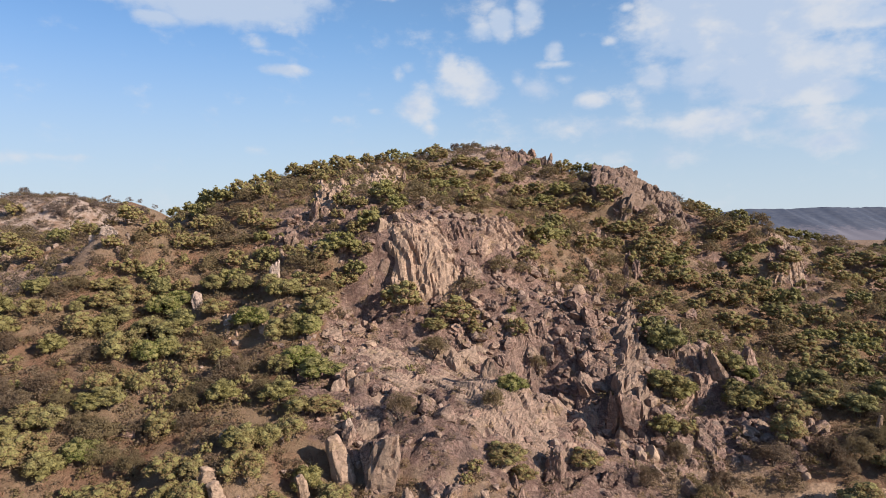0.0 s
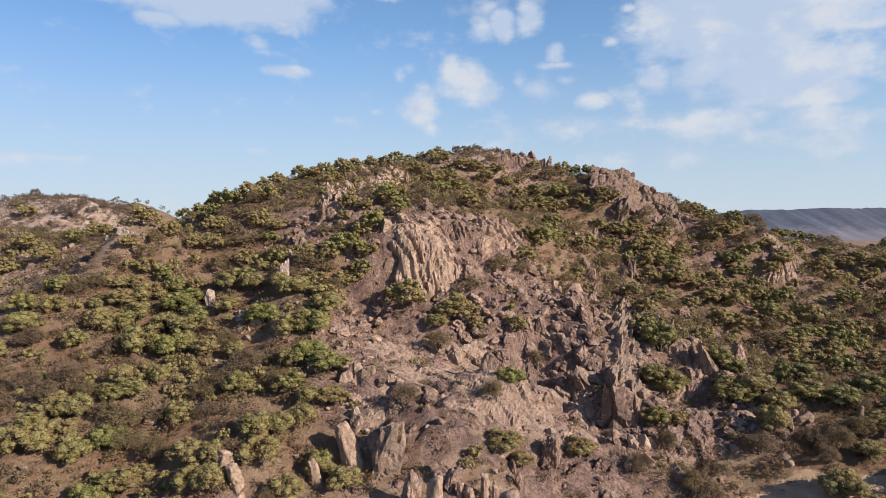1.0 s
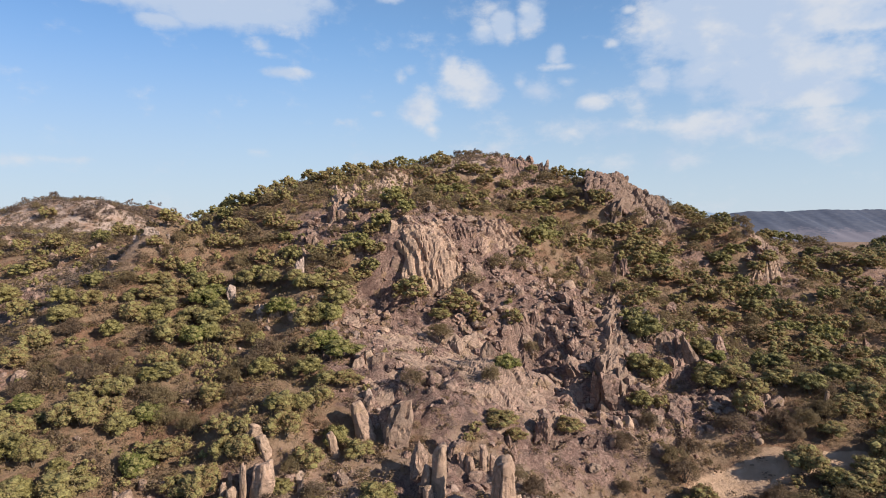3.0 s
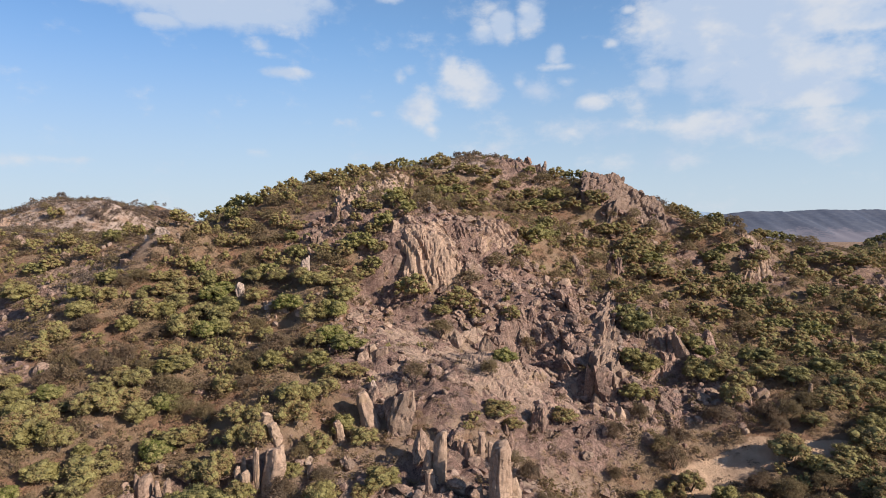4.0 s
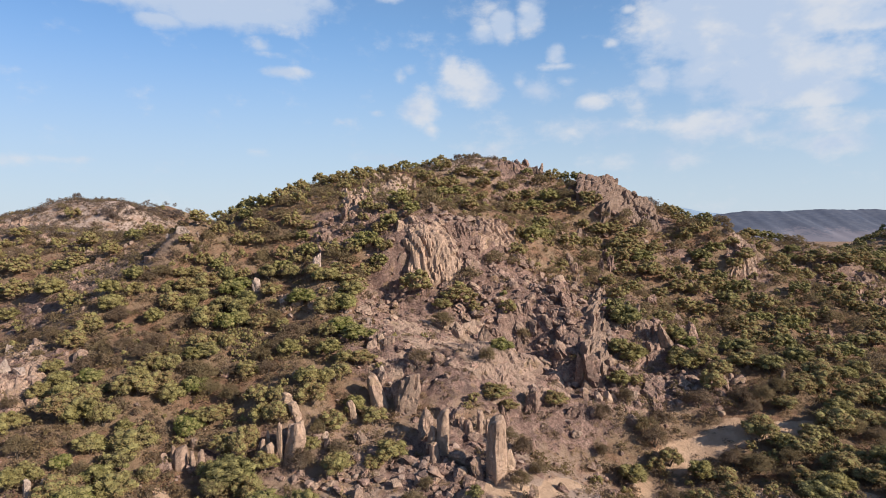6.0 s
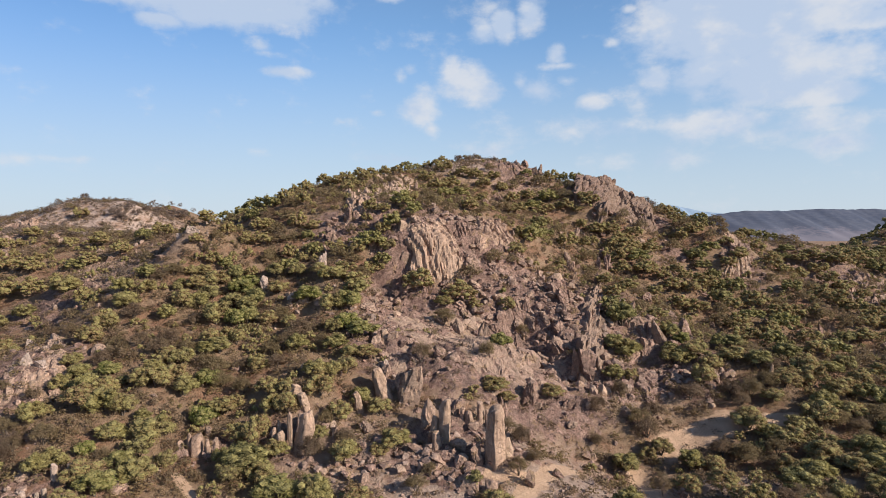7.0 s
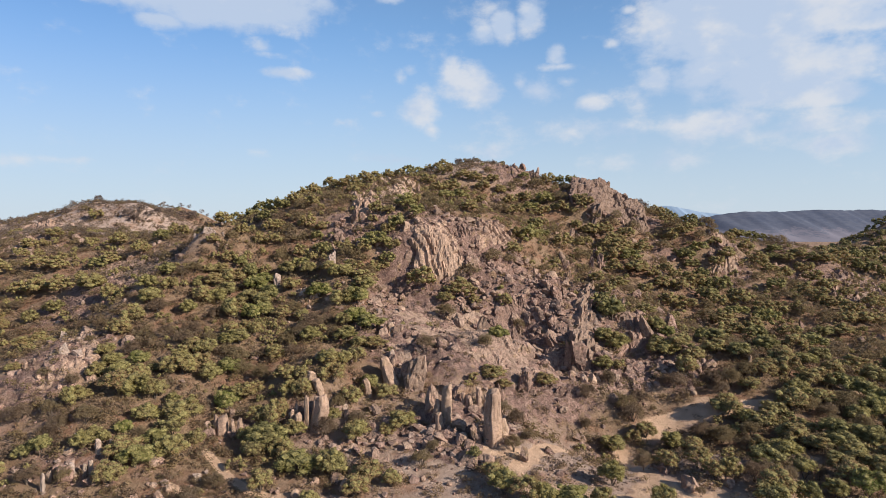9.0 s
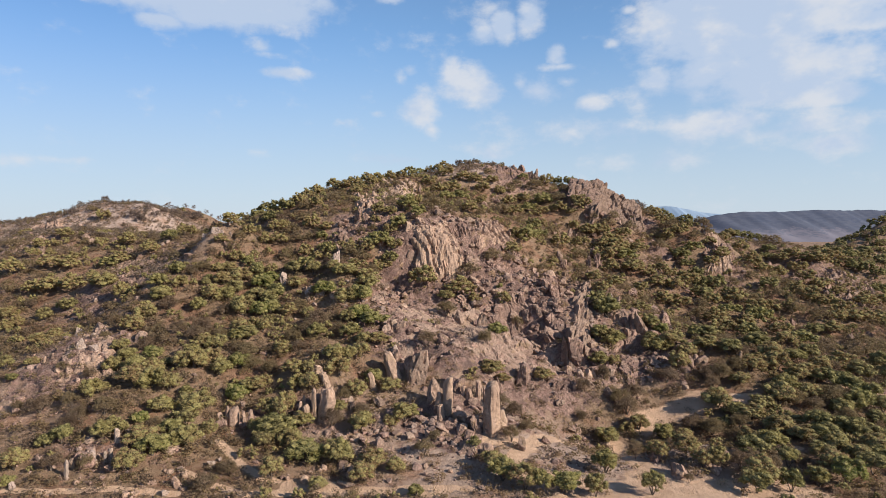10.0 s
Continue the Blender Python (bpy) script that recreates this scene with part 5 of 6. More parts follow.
tree(47.7, 79.0, 5.7, "olive")
tree(95.7, 79.3, 5.1, "dark")
tree(89.3, 79.3, 5.1, "dry")
tree(58.8, 79.6, 6.4, "dry")
tree(35.0, 79.4, 6.4, "olive")
tree(83.2, 79.8, 5.1, "dry")
tree(-70.0, 80.2, 4.5, "dry")
tree(65.4, 80.1, 5.1, "dry")
tree(-24.3, 80.8, 5.2, "olive")
tree(-54.2, 81.0, 5.2, "olive")
tree(-57.4, 81.1, 5.2, "olive")
tree(-47.8, 81.2, 5.2, "dry")
tree(-49.9, 81.8, 4.5, "dry")
tree(55.3, 82.1, 5.2, "dry")
tree(69.4, 82.9, 7.2, "olive")
tree(-60.1, 83.0, 4.6, "dry")
tree(40.4, 82.5, 3.9, "olive")
tree(-40.0, 83.6, 5.3, "olive")
tree(-21.5, 83.7, 4.6, "olive")
tree(43.4, 83.5, 5.3, "olive")
tree(-42.7, 83.8, 3.3, "dry")
tree(-36.1, 84.2, 4.0, "dry")
tree(30.1, 83.7, 3.3, "dry")
tree(11.6, 84.2, 4.0, "olive")
tree(91.5, 84.6, 6.0, "olive")
tree(66.4, 84.8, 5.3, "olive")
tree(-82.2, 84.8, 2.7, "dry")
tree(-51.0, 85.2, 4.7, "olive")
tree(9.0, 85.3, 6.6, "olive")
tree(-55.1, 85.3, 3.3, "dry")
tree(85.4, 85.5, 6.0, "dry")
tree(73.0, 86.0, 6.0, "dark")
tree(96.8, 86.5, 8.0, "green")
tree(-48.8, 86.4, 4.7, "olive")
tree(-65.8, 86.9, 4.7, "dry")
tree(-70.7, 87.2, 4.0, "dry")
tree(82.5, 87.4, 5.4, "dry")
tree(-21.4, 87.7, 4.7, "olive")
tree(41.9, 87.7, 6.8, "dry")
tree(-6.4, 88.2, 4.7, "dry")
tree(64.0, 88.3, 8.1, "olive")
tree(91.3, 88.5, 8.1, "dry")
tree(79.1, 88.6, 8.2, "olive")
tree(-18.1, 88.7, 5.4, "olive")
tree(-38.6, 88.7, 4.1, "dry")
tree(-51.7, 89.0, 4.8, "olive")
tree(-33.2, 89.1, 5.5, "olive")
tree(-78.0, 89.5, 6.2, "olive")
tree(-25.0, 89.6, 5.5, "olive")
tree(-60.8, 89.6, 4.8, "dry")
tree(-36.1, 89.9, 4.1, "dry")
tree(86.8, 90.1, 6.9, "olive")
tree(40.6, 90.1, 5.5, "dry")
tree(-46.6, 90.5, 4.1, "olive")
tree(-49.0, 91.4, 4.2, "olive")
tree(103.0, 91.5, 6.2, "olive")
tree(-28.1, 91.6, 4.2, "dry")
tree(31.8, 91.3, 4.2, "dry")
tree(22.2, 92.2, 5.6, "olive")
tree(83.1, 93.3, 7.0, "olive")
tree(-84.5, 93.8, 4.2, "dry")
tree(-104.0, 94.0, 5.7, "olive")
tree(8.3, 94.5, 4.2, "dry")
tree(99.6, 94.8, 5.7, "dark")
tree(-77.4, 95.2, 6.4, "olive")
tree(45.5, 94.9, 5.7, "dry")
tree(65.7, 95.4, 5.0, "dry")
tree(-101.2, 95.3, 5.0, "olive")
tree(-34.7, 96.0, 6.4, "dry")
tree(73.0, 95.7, 5.7, "olive")
tree(-20.4, 96.9, 7.2, "green")
tree(-91.5, 97.2, 3.6, "dry")
tree(88.7, 98.1, 6.5, "olive")
tree(-27.1, 98.3, 4.4, "dark")
tree(39.2, 98.0, 4.4, "dry")
tree(69.1, 98.3, 5.8, "dry")
tree(55.5, 98.8, 7.3, "dry")
tree(11.6, 99.6, 5.8, "green")
tree(101.2, 99.5, 5.9, "dark")
tree(77.8, 99.7, 6.6, "olive")
tree(65.3, 99.6, 5.9, "dry")
tree(-73.8, 99.9, 5.9, "dry")
tree(73.5, 99.9, 5.9, "dry")
tree(-24.5, 100.6, 6.6, "green")
tree(-59.3, 100.5, 4.4, "dry")
tree(85.5, 101.6, 7.4, "olive")
tree(93.7, 101.7, 5.9, "olive")
tree(-55.4, 102.1, 6.7, "olive")
tree(-67.3, 102.0, 5.2, "olive")
tree(59.7, 102.1, 6.7, "olive")
tree(-77.2, 102.5, 6.7, "olive")
tree(-51.0, 102.4, 6.0, "green")
tree(-38.3, 102.3, 3.7, "olive")
tree(-43.6, 102.8, 5.2, "olive")
tree(81.8, 103.1, 6.7, "olive")
tree(108.4, 103.5, 7.5, "dark")
tree(-48.4, 103.7, 5.3, "green")
tree(39.3, 104.3, 5.3, "olive")
tree(98.6, 104.7, 6.0, "olive")
tree(-41.2, 105.1, 4.5, "dry")
tree(43.3, 104.9, 3.8, "olive")
tree(-29.2, 106.4, 6.1, "olive")
tree(78.1, 106.3, 5.3, "dry")
tree(-79.8, 106.6, 6.1, "olive")
tree(86.6, 106.5, 6.9, "olive")
tree(75.2, 106.8, 6.9, "dark")
tree(-65.6, 107.4, 6.1, "olive")
tree(-24.8, 107.7, 6.1, "green")
tree(-121.8, 106.8, 3.8, "olive")
tree(64.1, 107.6, 6.2, "olive")
tree(-62.0, 108.1, 5.4, "olive")
tree(-74.4, 108.3, 4.6, "olive")
tree(-119.9, 108.4, 4.7, "olive")
tree(-50.7, 109.1, 5.4, "dark")
tree(-28.1, 109.2, 3.9, "dry")
tree(-53.9, 109.3, 6.2, "dark")
tree(-35.2, 109.6, 6.2, "green")
tree(70.4, 109.9, 7.8, "olive")
tree(94.8, 110.0, 7.0, "olive")
tree(-37.7, 110.3, 3.9, "olive")
tree(-92.3, 111.2, 5.5, "olive")
tree(-60.9, 111.4, 6.3, "dark")
tree(61.7, 111.7, 7.1, "olive")
tree(-113.9, 111.2, 5.5, "dark")
tree(-1.6, 112.0, 6.3, "dry")
tree(57.2, 112.4, 8.7, "olive")
tree(-69.0, 112.0, 3.2, "dark")
tree(-49.3, 112.4, 5.5, "dark")
tree(-23.9, 113.3, 6.4, "olive")
tree(-73.5, 113.4, 4.8, "dry")
tree(-108.7, 113.1, 5.6, "dark")
tree(44.9, 113.7, 8.8, "olive")
tree(-77.6, 113.9, 4.8, "dark")
tree(86.6, 114.0, 8.0, "dark")
tree(-126.0, 113.5, 7.2, "olive")
tree(41.7, 114.0, 5.6, "dark")
tree(-65.3, 115.0, 6.4, "olive")
tree(-44.3, 115.0, 5.6, "olive")
tree(-32.2, 115.0, 4.0, "olive")
tree(101.7, 115.0, 6.4, "dark")
tree(-29.9, 115.7, 5.6, "olive")
tree(-69.4, 115.2, 2.4, "dark")
tree(-54.3, 116.0, 6.5, "green")
tree(56.9, 116.0, 4.0, "dark")
tree(-71.7, 117.0, 4.9, "dry")
tree(73.5, 117.1, 6.5, "dark")
tree(-61.3, 117.5, 6.5, "olive")
tree(70.6, 117.8, 5.7, "dark")
tree(-122.1, 117.3, 4.1, "dry")
tree(124.9, 117.9, 7.4, "olive")
tree(-34.4, 118.4, 4.9, "olive")
tree(60.9, 118.3, 4.9, "green")
tree(-68.3, 118.7, 4.1, "olive")
tree(-101.6, 119.1, 8.2, "olive")
tree(-52.9, 119.6, 5.8, "green")
tree(-1.6, 120.1, 5.8, "olive")
tree(-65.6, 120.5, 5.8, "olive")
tree(58.4, 120.5, 5.8, "olive")
tree(-24.1, 121.1, 5.8, "dry")
tree(-57.4, 120.9, 5.0, "dark")
tree(-40.8, 121.2, 5.0, "dark")
tree(19.3, 120.9, 4.2, "dry")
tree(-47.0, 122.4, 5.9, "dark")
tree(46.5, 122.8, 9.2, "dark")
# farther up the hill
bush(6.8, 122.6, 4.2, "olive")
bush(-71.5, 123.0, 3.4, "dry")
bush(2.6, 123.6, 10.0, "olive")
bush(-54.0, 123.5, 4.2, "olive")
bush(-43.9, 123.8, 5.9, "green")
bush(-8.4, 124.3, 10.0, "olive")
bush(-64.4, 124.2, 5.1, "olive")
bush(-113.8, 124.0, 7.6, "olive")
bush(-61.0, 124.1, 4.7, "green")
bush(15.4, 124.1, 5.9, "olive")
bush(-121.3, 125.0, 7.7, "olive")
bush(113.3, 125.6, 7.7, "dry")
bush(-126.7, 125.4, 6.8, "olive")
bush(123.9, 125.9, 8.5, "dry")
bush(-27.3, 126.4, 5.1, "dry")
bush(-30.8, 126.5, 5.1, "dry")
bush(-65.9, 126.4, 4.3, "dry")
bush(44.9, 126.7, 7.7, "dark")
bush(-60.0, 126.5, 3.4, "olive")
bush(-70.4, 127.0, 4.3, "olive")
bush(-24.8, 127.0, 3.4, "dry")
bush(-99.8, 126.7, 3.4, "olive")
bush(14.8, 126.9, 2.6, "green")
bush(-18.9, 127.8, 5.2, "dark")
bush(-135.9, 127.4, 5.2, "dry")
bush(-25.8, 128.2, 4.3, "olive")
bush(-17.3, 129.2, 5.2, "olive")
bush(5.4, 129.3, 7.8, "dry")
bush(-41.7, 129.4, 4.4, "olive")
bush(131.4, 129.2, 7.8, "dry")
bush(-20.8, 130.0, 6.1, "green")
bush(-65.4, 129.9, 4.9, "dry")
bush(-50.6, 130.0, 5.2, "dry")
bush(-56.1, 130.9, 3.5, "olive")
bush(104.5, 131.2, 7.9, "olive")
bush(-38.7, 131.8, 5.3, "dark")
bush(-45.7, 131.7, 5.3, "olive")
bush(-112.1, 131.4, 4.9, "olive")
bush(-68.9, 132.7, 6.2, "olive")
bush(59.1, 133.3, 7.1, "olive")
bush(-19.4, 133.8, 5.3, "olive")
bush(-64.1, 134.1, 5.0, "olive")
bush(111.3, 133.8, 8.9, "green")
bush(-34.7, 134.3, 2.7, "olive")
bush(-59.1, 135.0, 4.5, "olive")
bush(-87.8, 134.7, 4.5, "dry")
bush(-55.0, 136.4, 6.3, "olive")
bush(-141.3, 136.2, 8.1, "olive")
bush(12.9, 136.8, 7.2, "dry")
bush(132.0, 136.5, 8.1, "dry")
bush(-28.8, 137.0, 3.6, "dry")
bush(-17.9, 137.3, 3.6, "olive")
bush(-49.7, 137.3, 6.3, "dry")
bush(-25.2, 137.5, 3.6, "dry")
bush(-122.9, 137.4, 6.4, "olive")
bush(-46.2, 137.9, 4.5, "dry")
bush(95.3, 137.6, 8.2, "dark")
bush(-41.8, 138.4, 4.6, "green")
bush(-129.8, 138.1, 8.2, "olive")
bush(-10.8, 140.0, 5.5, "green")
bush(57.3, 139.1, 5.5, "dry")
bush(-139.2, 139.8, 5.5, "dry")
bush(-24.7, 141.1, 3.7, "olive")
bush(18.8, 140.8, 4.6, "dry")
bush(-112.8, 140.7, 6.5, "dark")
bush(-51.8, 141.9, 5.6, "dry")
bush(-41.6, 142.1, 4.6, "olive")
bush(-20.2, 142.7, 4.6, "olive")
bush(20.0, 143.7, 6.5, "olive")
bush(90.7, 143.4, 8.4, "olive")
bush(50.2, 143.7, 6.6, "olive")
bush(-46.7, 144.3, 6.6, "olive")
bush(-14.7, 145.0, 7.5, "green")
bush(-58.1, 144.6, 6.6, "olive")
bush(-24.2, 144.9, 5.6, "olive")
bush(-5.3, 145.4, 7.5, "dry")
bush(-126.2, 144.2, 4.7, "olive")
bush(-110.2, 144.5, 6.6, "olive")
bush(110.2, 144.7, 7.5, "olive")
bush(-101.2, 145.4, 6.6, "olive")
bush(-55.6, 146.0, 4.7, "olive")
bush(122.1, 145.7, 6.6, "dark")
bush(128.5, 146.8, 8.6, "olive")
bush(20.5, 147.6, 4.8, "olive")
bush(-50.4, 148.0, 5.7, "dry")
bush(65.6, 147.5, 4.8, "dry")
bush(0.4, 148.5, 4.8, "dry")
bush(100.4, 147.8, 7.7, "olive")
bush(-12.1, 148.8, 4.8, "olive")
bush(-142.7, 149.1, 4.8, "olive")
bush(-137.5, 150.1, 3.9, "olive")
bush(55.9, 150.8, 7.8, "olive")
bush(-96.9, 150.8, 5.8, "dark")
bush(31.7, 151.8, 4.9, "dry")
bush(92.9, 152.5, 9.8, "olive")
bush(49.6, 152.9, 5.9, "olive")
bush(107.9, 153.0, 9.8, "green")
bush(87.5, 153.7, 8.9, "dry")
bush(129.6, 154.8, 7.9, "dry")
bush(-90.8, 154.9, 4.0, "olive")
bush(-51.3, 155.9, 5.6, "dry")
bush(-94.0, 155.4, 5.6, "olive")
bush(-63.6, 155.8, 4.8, "dark")
bush(136.0, 155.4, 7.9, "olive")
bush(-47.6, 157.3, 5.6, "olive")
bush(6.5, 157.5, 6.0, "olive")
bush(98.9, 157.0, 8.0, "green")
bush(143.3, 157.4, 9.0, "olive")
bush(10.5, 158.2, 5.0, "dry")
bush(23.6, 158.0, 5.0, "olive")
bush(26.7, 158.7, 10.0, "green")
bush(-145.6, 157.8, 6.0, "olive")
bush(36.7, 158.0, 4.0, "olive")
bush(123.6, 158.1, 8.0, "dry")
bush(-58.0, 159.0, 6.0, "dark")
bush(-125.0, 158.2, 5.6, "olive")
bush(-115.7, 158.5, 8.0, "olive")
bush(82.6, 158.9, 8.1, "olive")
bush(-157.4, 158.7, 6.1, "dry")
bush(76.6, 159.3, 8.1, "olive")
bush(149.9, 159.6, 9.1, "olive")
bush(89.9, 159.4, 6.1, "dry")
bush(109.3, 159.7, 7.1, "olive")
bush(-142.9, 159.8, 3.7, "olive")
bush(114.0, 161.0, 9.2, "olive")
bush(-54.7, 161.8, 6.1, "olive")
bush(122.3, 161.1, 6.1, "olive")
bush(-63.0, 162.3, 6.1, "dark")
bush(95.2, 162.4, 8.2, "olive")
bush(-42.7, 163.4, 6.2, "dry")
bush(47.9, 162.9, 6.2, "dry")
bush(-133.2, 162.4, 3.7, "dry")
bush(41.8, 163.3, 5.1, "dry")
bush(157.9, 163.5, 8.2, "olive")
bush(143.4, 163.6, 8.2, "olive")
bush(70.3, 164.9, 6.2, "olive")
bush(105.1, 165.9, 9.4, "olive")
bush(92.6, 166.0, 8.3, "dark")
bush(139.4, 167.2, 9.4, "olive")
bush(-143.5, 167.3, 7.3, "olive")
bush(126.8, 167.3, 5.2, "dry")
bush(83.9, 167.9, 6.3, "olive")
bush(112.5, 168.0, 6.3, "dry")
bush(77.8, 168.5, 8.4, "olive")
bush(134.6, 169.7, 8.5, "olive")
bush(124.0, 171.7, 6.4, "dry")
bush(106.1, 172.5, 6.4, "dark")
bush(90.4, 173.5, 9.7, "olive")
bush(76.2, 173.2, 5.4, "olive")
bush(69.9, 173.8, 9.7, "olive")
bush(-41.4, 174.1, 5.6, "dry")
bush(49.3, 173.6, 6.5, "dry")
bush(61.3, 174.1, 7.6, "olive")
bush(42.0, 175.2, 8.7, "olive")
bush(35.5, 175.9, 4.3, "dark")
bush(84.8, 176.0, 5.4, "olive")
bush(-123.0, 176.6, 6.5, "dry")
bush(134.6, 177.1, 8.7, "olive")
bush(-8.1, 177.9, 5.5, "dry")
bush(32.5, 177.7, 6.6, "dark")
bush(124.3, 178.3, 7.7, "dark")
bush(82.3, 178.3, 6.6, "olive")
bush(103.5, 178.6, 8.8, "dark")
bush(60.7, 179.9, 8.8, "olive")
bush(98.4, 179.7, 7.7, "dark")
bush(70.1, 181.7, 10.0, "green")
bush(-37.2, 181.8, 5.3, "olive")
bush(112.2, 180.8, 4.4, "dry")
bush(-56.6, 183.9, 6.3, "olive")
bush(40.2, 184.1, 6.7, "dry")
bush(50.6, 184.8, 5.6, "olive")
bush(66.6, 185.2, 9.0, "olive")
bush(120.8, 184.7, 5.6, "dry")
bush(135.8, 185.0, 6.8, "dry")
bush(98.5, 185.3, 6.8, "dark")
bush(94.0, 185.4, 5.7, "dry")
bush(-77.7, 186.2, 6.4, "dark")
bush(76.2, 186.9, 8.0, "olive")
bush(70.4, 186.9, 5.7, "olive")
bush(-35.7, 187.4, 5.0, "olive")
bush(-54.1, 188.0, 6.4, "olive")
bush(61.6, 187.9, 6.9, "olive")
bush(-1.5, 188.6, 6.9, "green")
bush(54.9, 188.8, 4.6, "olive")
bush(84.2, 190.0, 5.8, "dry")
bush(-43.2, 191.4, 6.0, "olive")
bush(65.9, 191.3, 9.3, "olive")
bush(107.7, 190.9, 6.9, "olive")
bush(97.3, 191.0, 6.9, "dark")
bush(-31.7, 191.9, 5.1, "olive")
bush(-22.4, 192.8, 4.7, "dry")
bush(20.7, 192.9, 8.1, "dry")
bush(129.7, 192.9, 7.0, "olive")
bush(112.4, 193.6, 8.2, "olive")
bush(172.7, 193.7, 10.0, "olive")
bush(-40.3, 194.9, 6.1, "olive")
bush(96.5, 194.9, 8.2, "dark")
bush(126.2, 195.3, 9.4, "olive")
bush(26.9, 195.8, 8.2, "olive")
bush(71.9, 195.8, 8.2, "olive")
bush(-34.6, 196.6, 6.1, "olive")
bush(4.5, 196.7, 8.3, "green")
bush(58.0, 197.1, 9.5, "olive")
bush(87.6, 196.6, 7.1, "dry")
bush(102.1, 197.1, 8.3, "green")
bush(-87.2, 196.9, 7.1, "dark")
bush(-5.0, 198.0, 7.1, "olive")
bush(63.0, 197.9, 9.5, "olive")
bush(-77.9, 197.7, 7.1, "dark")
bush(-49.4, 199.5, 6.7, "olive")
bush(76.5, 199.4, 6.0, "dry")
bush(-30.2, 200.1, 6.2, "olive")
bush(110.2, 199.5, 6.0, "olive")
bush(67.2, 200.7, 7.2, "dry")
bush(13.0, 201.1, 6.0, "olive")
bush(52.8, 200.9, 6.0, "olive")
bush(69.9, 201.9, 6.0, "dry")
bush(-25.6, 202.4, 5.3, "olive")
bush(185.6, 201.7, 9.7, "olive")
bush(61.6, 202.4, 4.8, "dry")
bush(105.5, 202.7, 6.1, "dry")
bush(38.7, 203.3, 8.5, "olive")
bush(1.0, 204.6, 8.5, "olive")
bush(34.0, 204.4, 7.3, "green")
bush(94.2, 205.1, 7.3, "olive")
bush(111.3, 205.0, 4.9, "dry")
bush(99.5, 206.2, 9.8, "olive")
bush(57.6, 206.3, 8.6, "olive")
bush(52.6, 205.9, 4.9, "olive")
bush(-8.8, 206.7, 7.4, "olive")
bush(-21.1, 206.8, 5.9, "olive")
bush(47.9, 206.7, 7.4, "olive")
bush(168.9, 206.0, 7.4, "olive")
bush(-185.6, 206.2, 6.2, "olive")
bush(55.5, 208.0, 6.2, "olive")
bush(104.2, 208.7, 6.2, "dark")
bush(25.9, 209.3, 7.4, "olive")
bush(98.8, 211.0, 7.5, "dry")
bush(112.9, 211.6, 6.3, "dry")
bush(164.6, 211.2, 10.0, "olive")
bush(15.0, 213.6, 7.6, "olive")
bush(115.0, 213.3, 5.0, "dry")
bush(48.1, 214.7, 7.6, "dry")
bush(41.8, 215.1, 10.0, "green")
bush(111.8, 214.7, 5.1, "dry")
bush(-17.9, 215.5, 6.1, "dark")
bush(33.0, 216.0, 7.6, "olive")
bush(160.8, 215.3, 8.9, "olive")
bush(23.0, 218.3, 6.4, "olive")
bush(149.3, 217.7, 10.0, "olive")
bush(108.2, 218.5, 6.4, "dark")
bush(11.5, 220.0, 7.2, "olive")
bush(6.4, 220.2, 7.7, "olive")
bush(97.0, 220.1, 6.5, "olive")
bush(27.1, 220.6, 7.8, "dry")
bush(53.3, 222.0, 6.5, "dry")
bush(105.5, 221.4, 3.9, "olive")
bush(-152.7, 220.8, 6.2, "bare")
bush(198.7, 221.7, 9.1, "dark")
bush(-1.4, 224.1, 7.8, "olive")
bush(19.6, 224.6, 7.9, "olive")
bush(162.1, 224.3, 9.2, "olive")
bush(103.2, 225.6, 5.3, "dark")
bush(31.8, 227.5, 7.9, "dry")
bush(39.9, 228.2, 9.3, "dry")
bush(173.2, 227.4, 10.0, "olive")
bush(18.8, 231.3, 6.7, "dry")
bush(169.7, 230.5, 8.1, "dark")
bush(183.3, 232.8, 9.5, "olive")
bush(46.2, 234.5, 8.1, "olive")
bush(159.3, 233.6, 8.1, "olive")
bush(-148.4, 233.2, 5.4, "bare")
bush(165.0, 234.1, 9.5, "olive")
bush(-191.1, 233.8, 5.4, "bare")
bush(-151.7, 234.3, 5.5, "bare")
bush(95.8, 235.7, 5.5, "dry")
bush(35.6, 236.3, 6.8, "dark")
bush(-167.2, 235.2, 7.1, "olive")
bush(-158.3, 235.0, 3.3, "dry")
bush(154.0, 236.4, 6.9, "dark")
bush(-14.6, 237.4, 5.5, "green")
bush(-5.5, 238.1, 5.5, "olive")
bush(58.5, 239.7, 6.9, "dark")
bush(101.1, 239.3, 6.9, "olive")
bush(-9.7, 240.0, 5.5, "olive")
bush(52.9, 241.2, 6.9, "dark")
bush(143.9, 241.2, 10.0, "olive")
bush(-145.0, 240.3, 5.0, "bare")
bush(-176.4, 241.6, 5.0, "dry")
bush(-186.3, 241.6, 5.0, "bare")
bush(158.7, 242.8, 8.4, "dark")
bush(-148.7, 242.3, 4.5, "bare")
bush(74.7, 243.6, 2.2, "bare")
bush(77.6, 243.9, 2.2, "bare")
bush(21.4, 247.7, 4.0, "bare")
bush(94.3, 247.6, 4.0, "bare")
bush(97.2, 247.7, 4.0, "bare")
bush(90.1, 247.8, 3.4, "bare")
bush(101.7, 248.5, 5.7, "olive")
bush(107.6, 248.8, 7.1, "dark")
bush(-217.1, 247.3, 3.4, "bare")
bush(-2.8, 249.9, 7.1, "olive")
bush(-207.3, 248.6, 3.4, "bare")
bush(-182.4, 249.4, 3.4, "bare")
bush(-145.1, 249.6, 4.3, "bare")
bush(139.8, 250.6, 7.2, "olive")
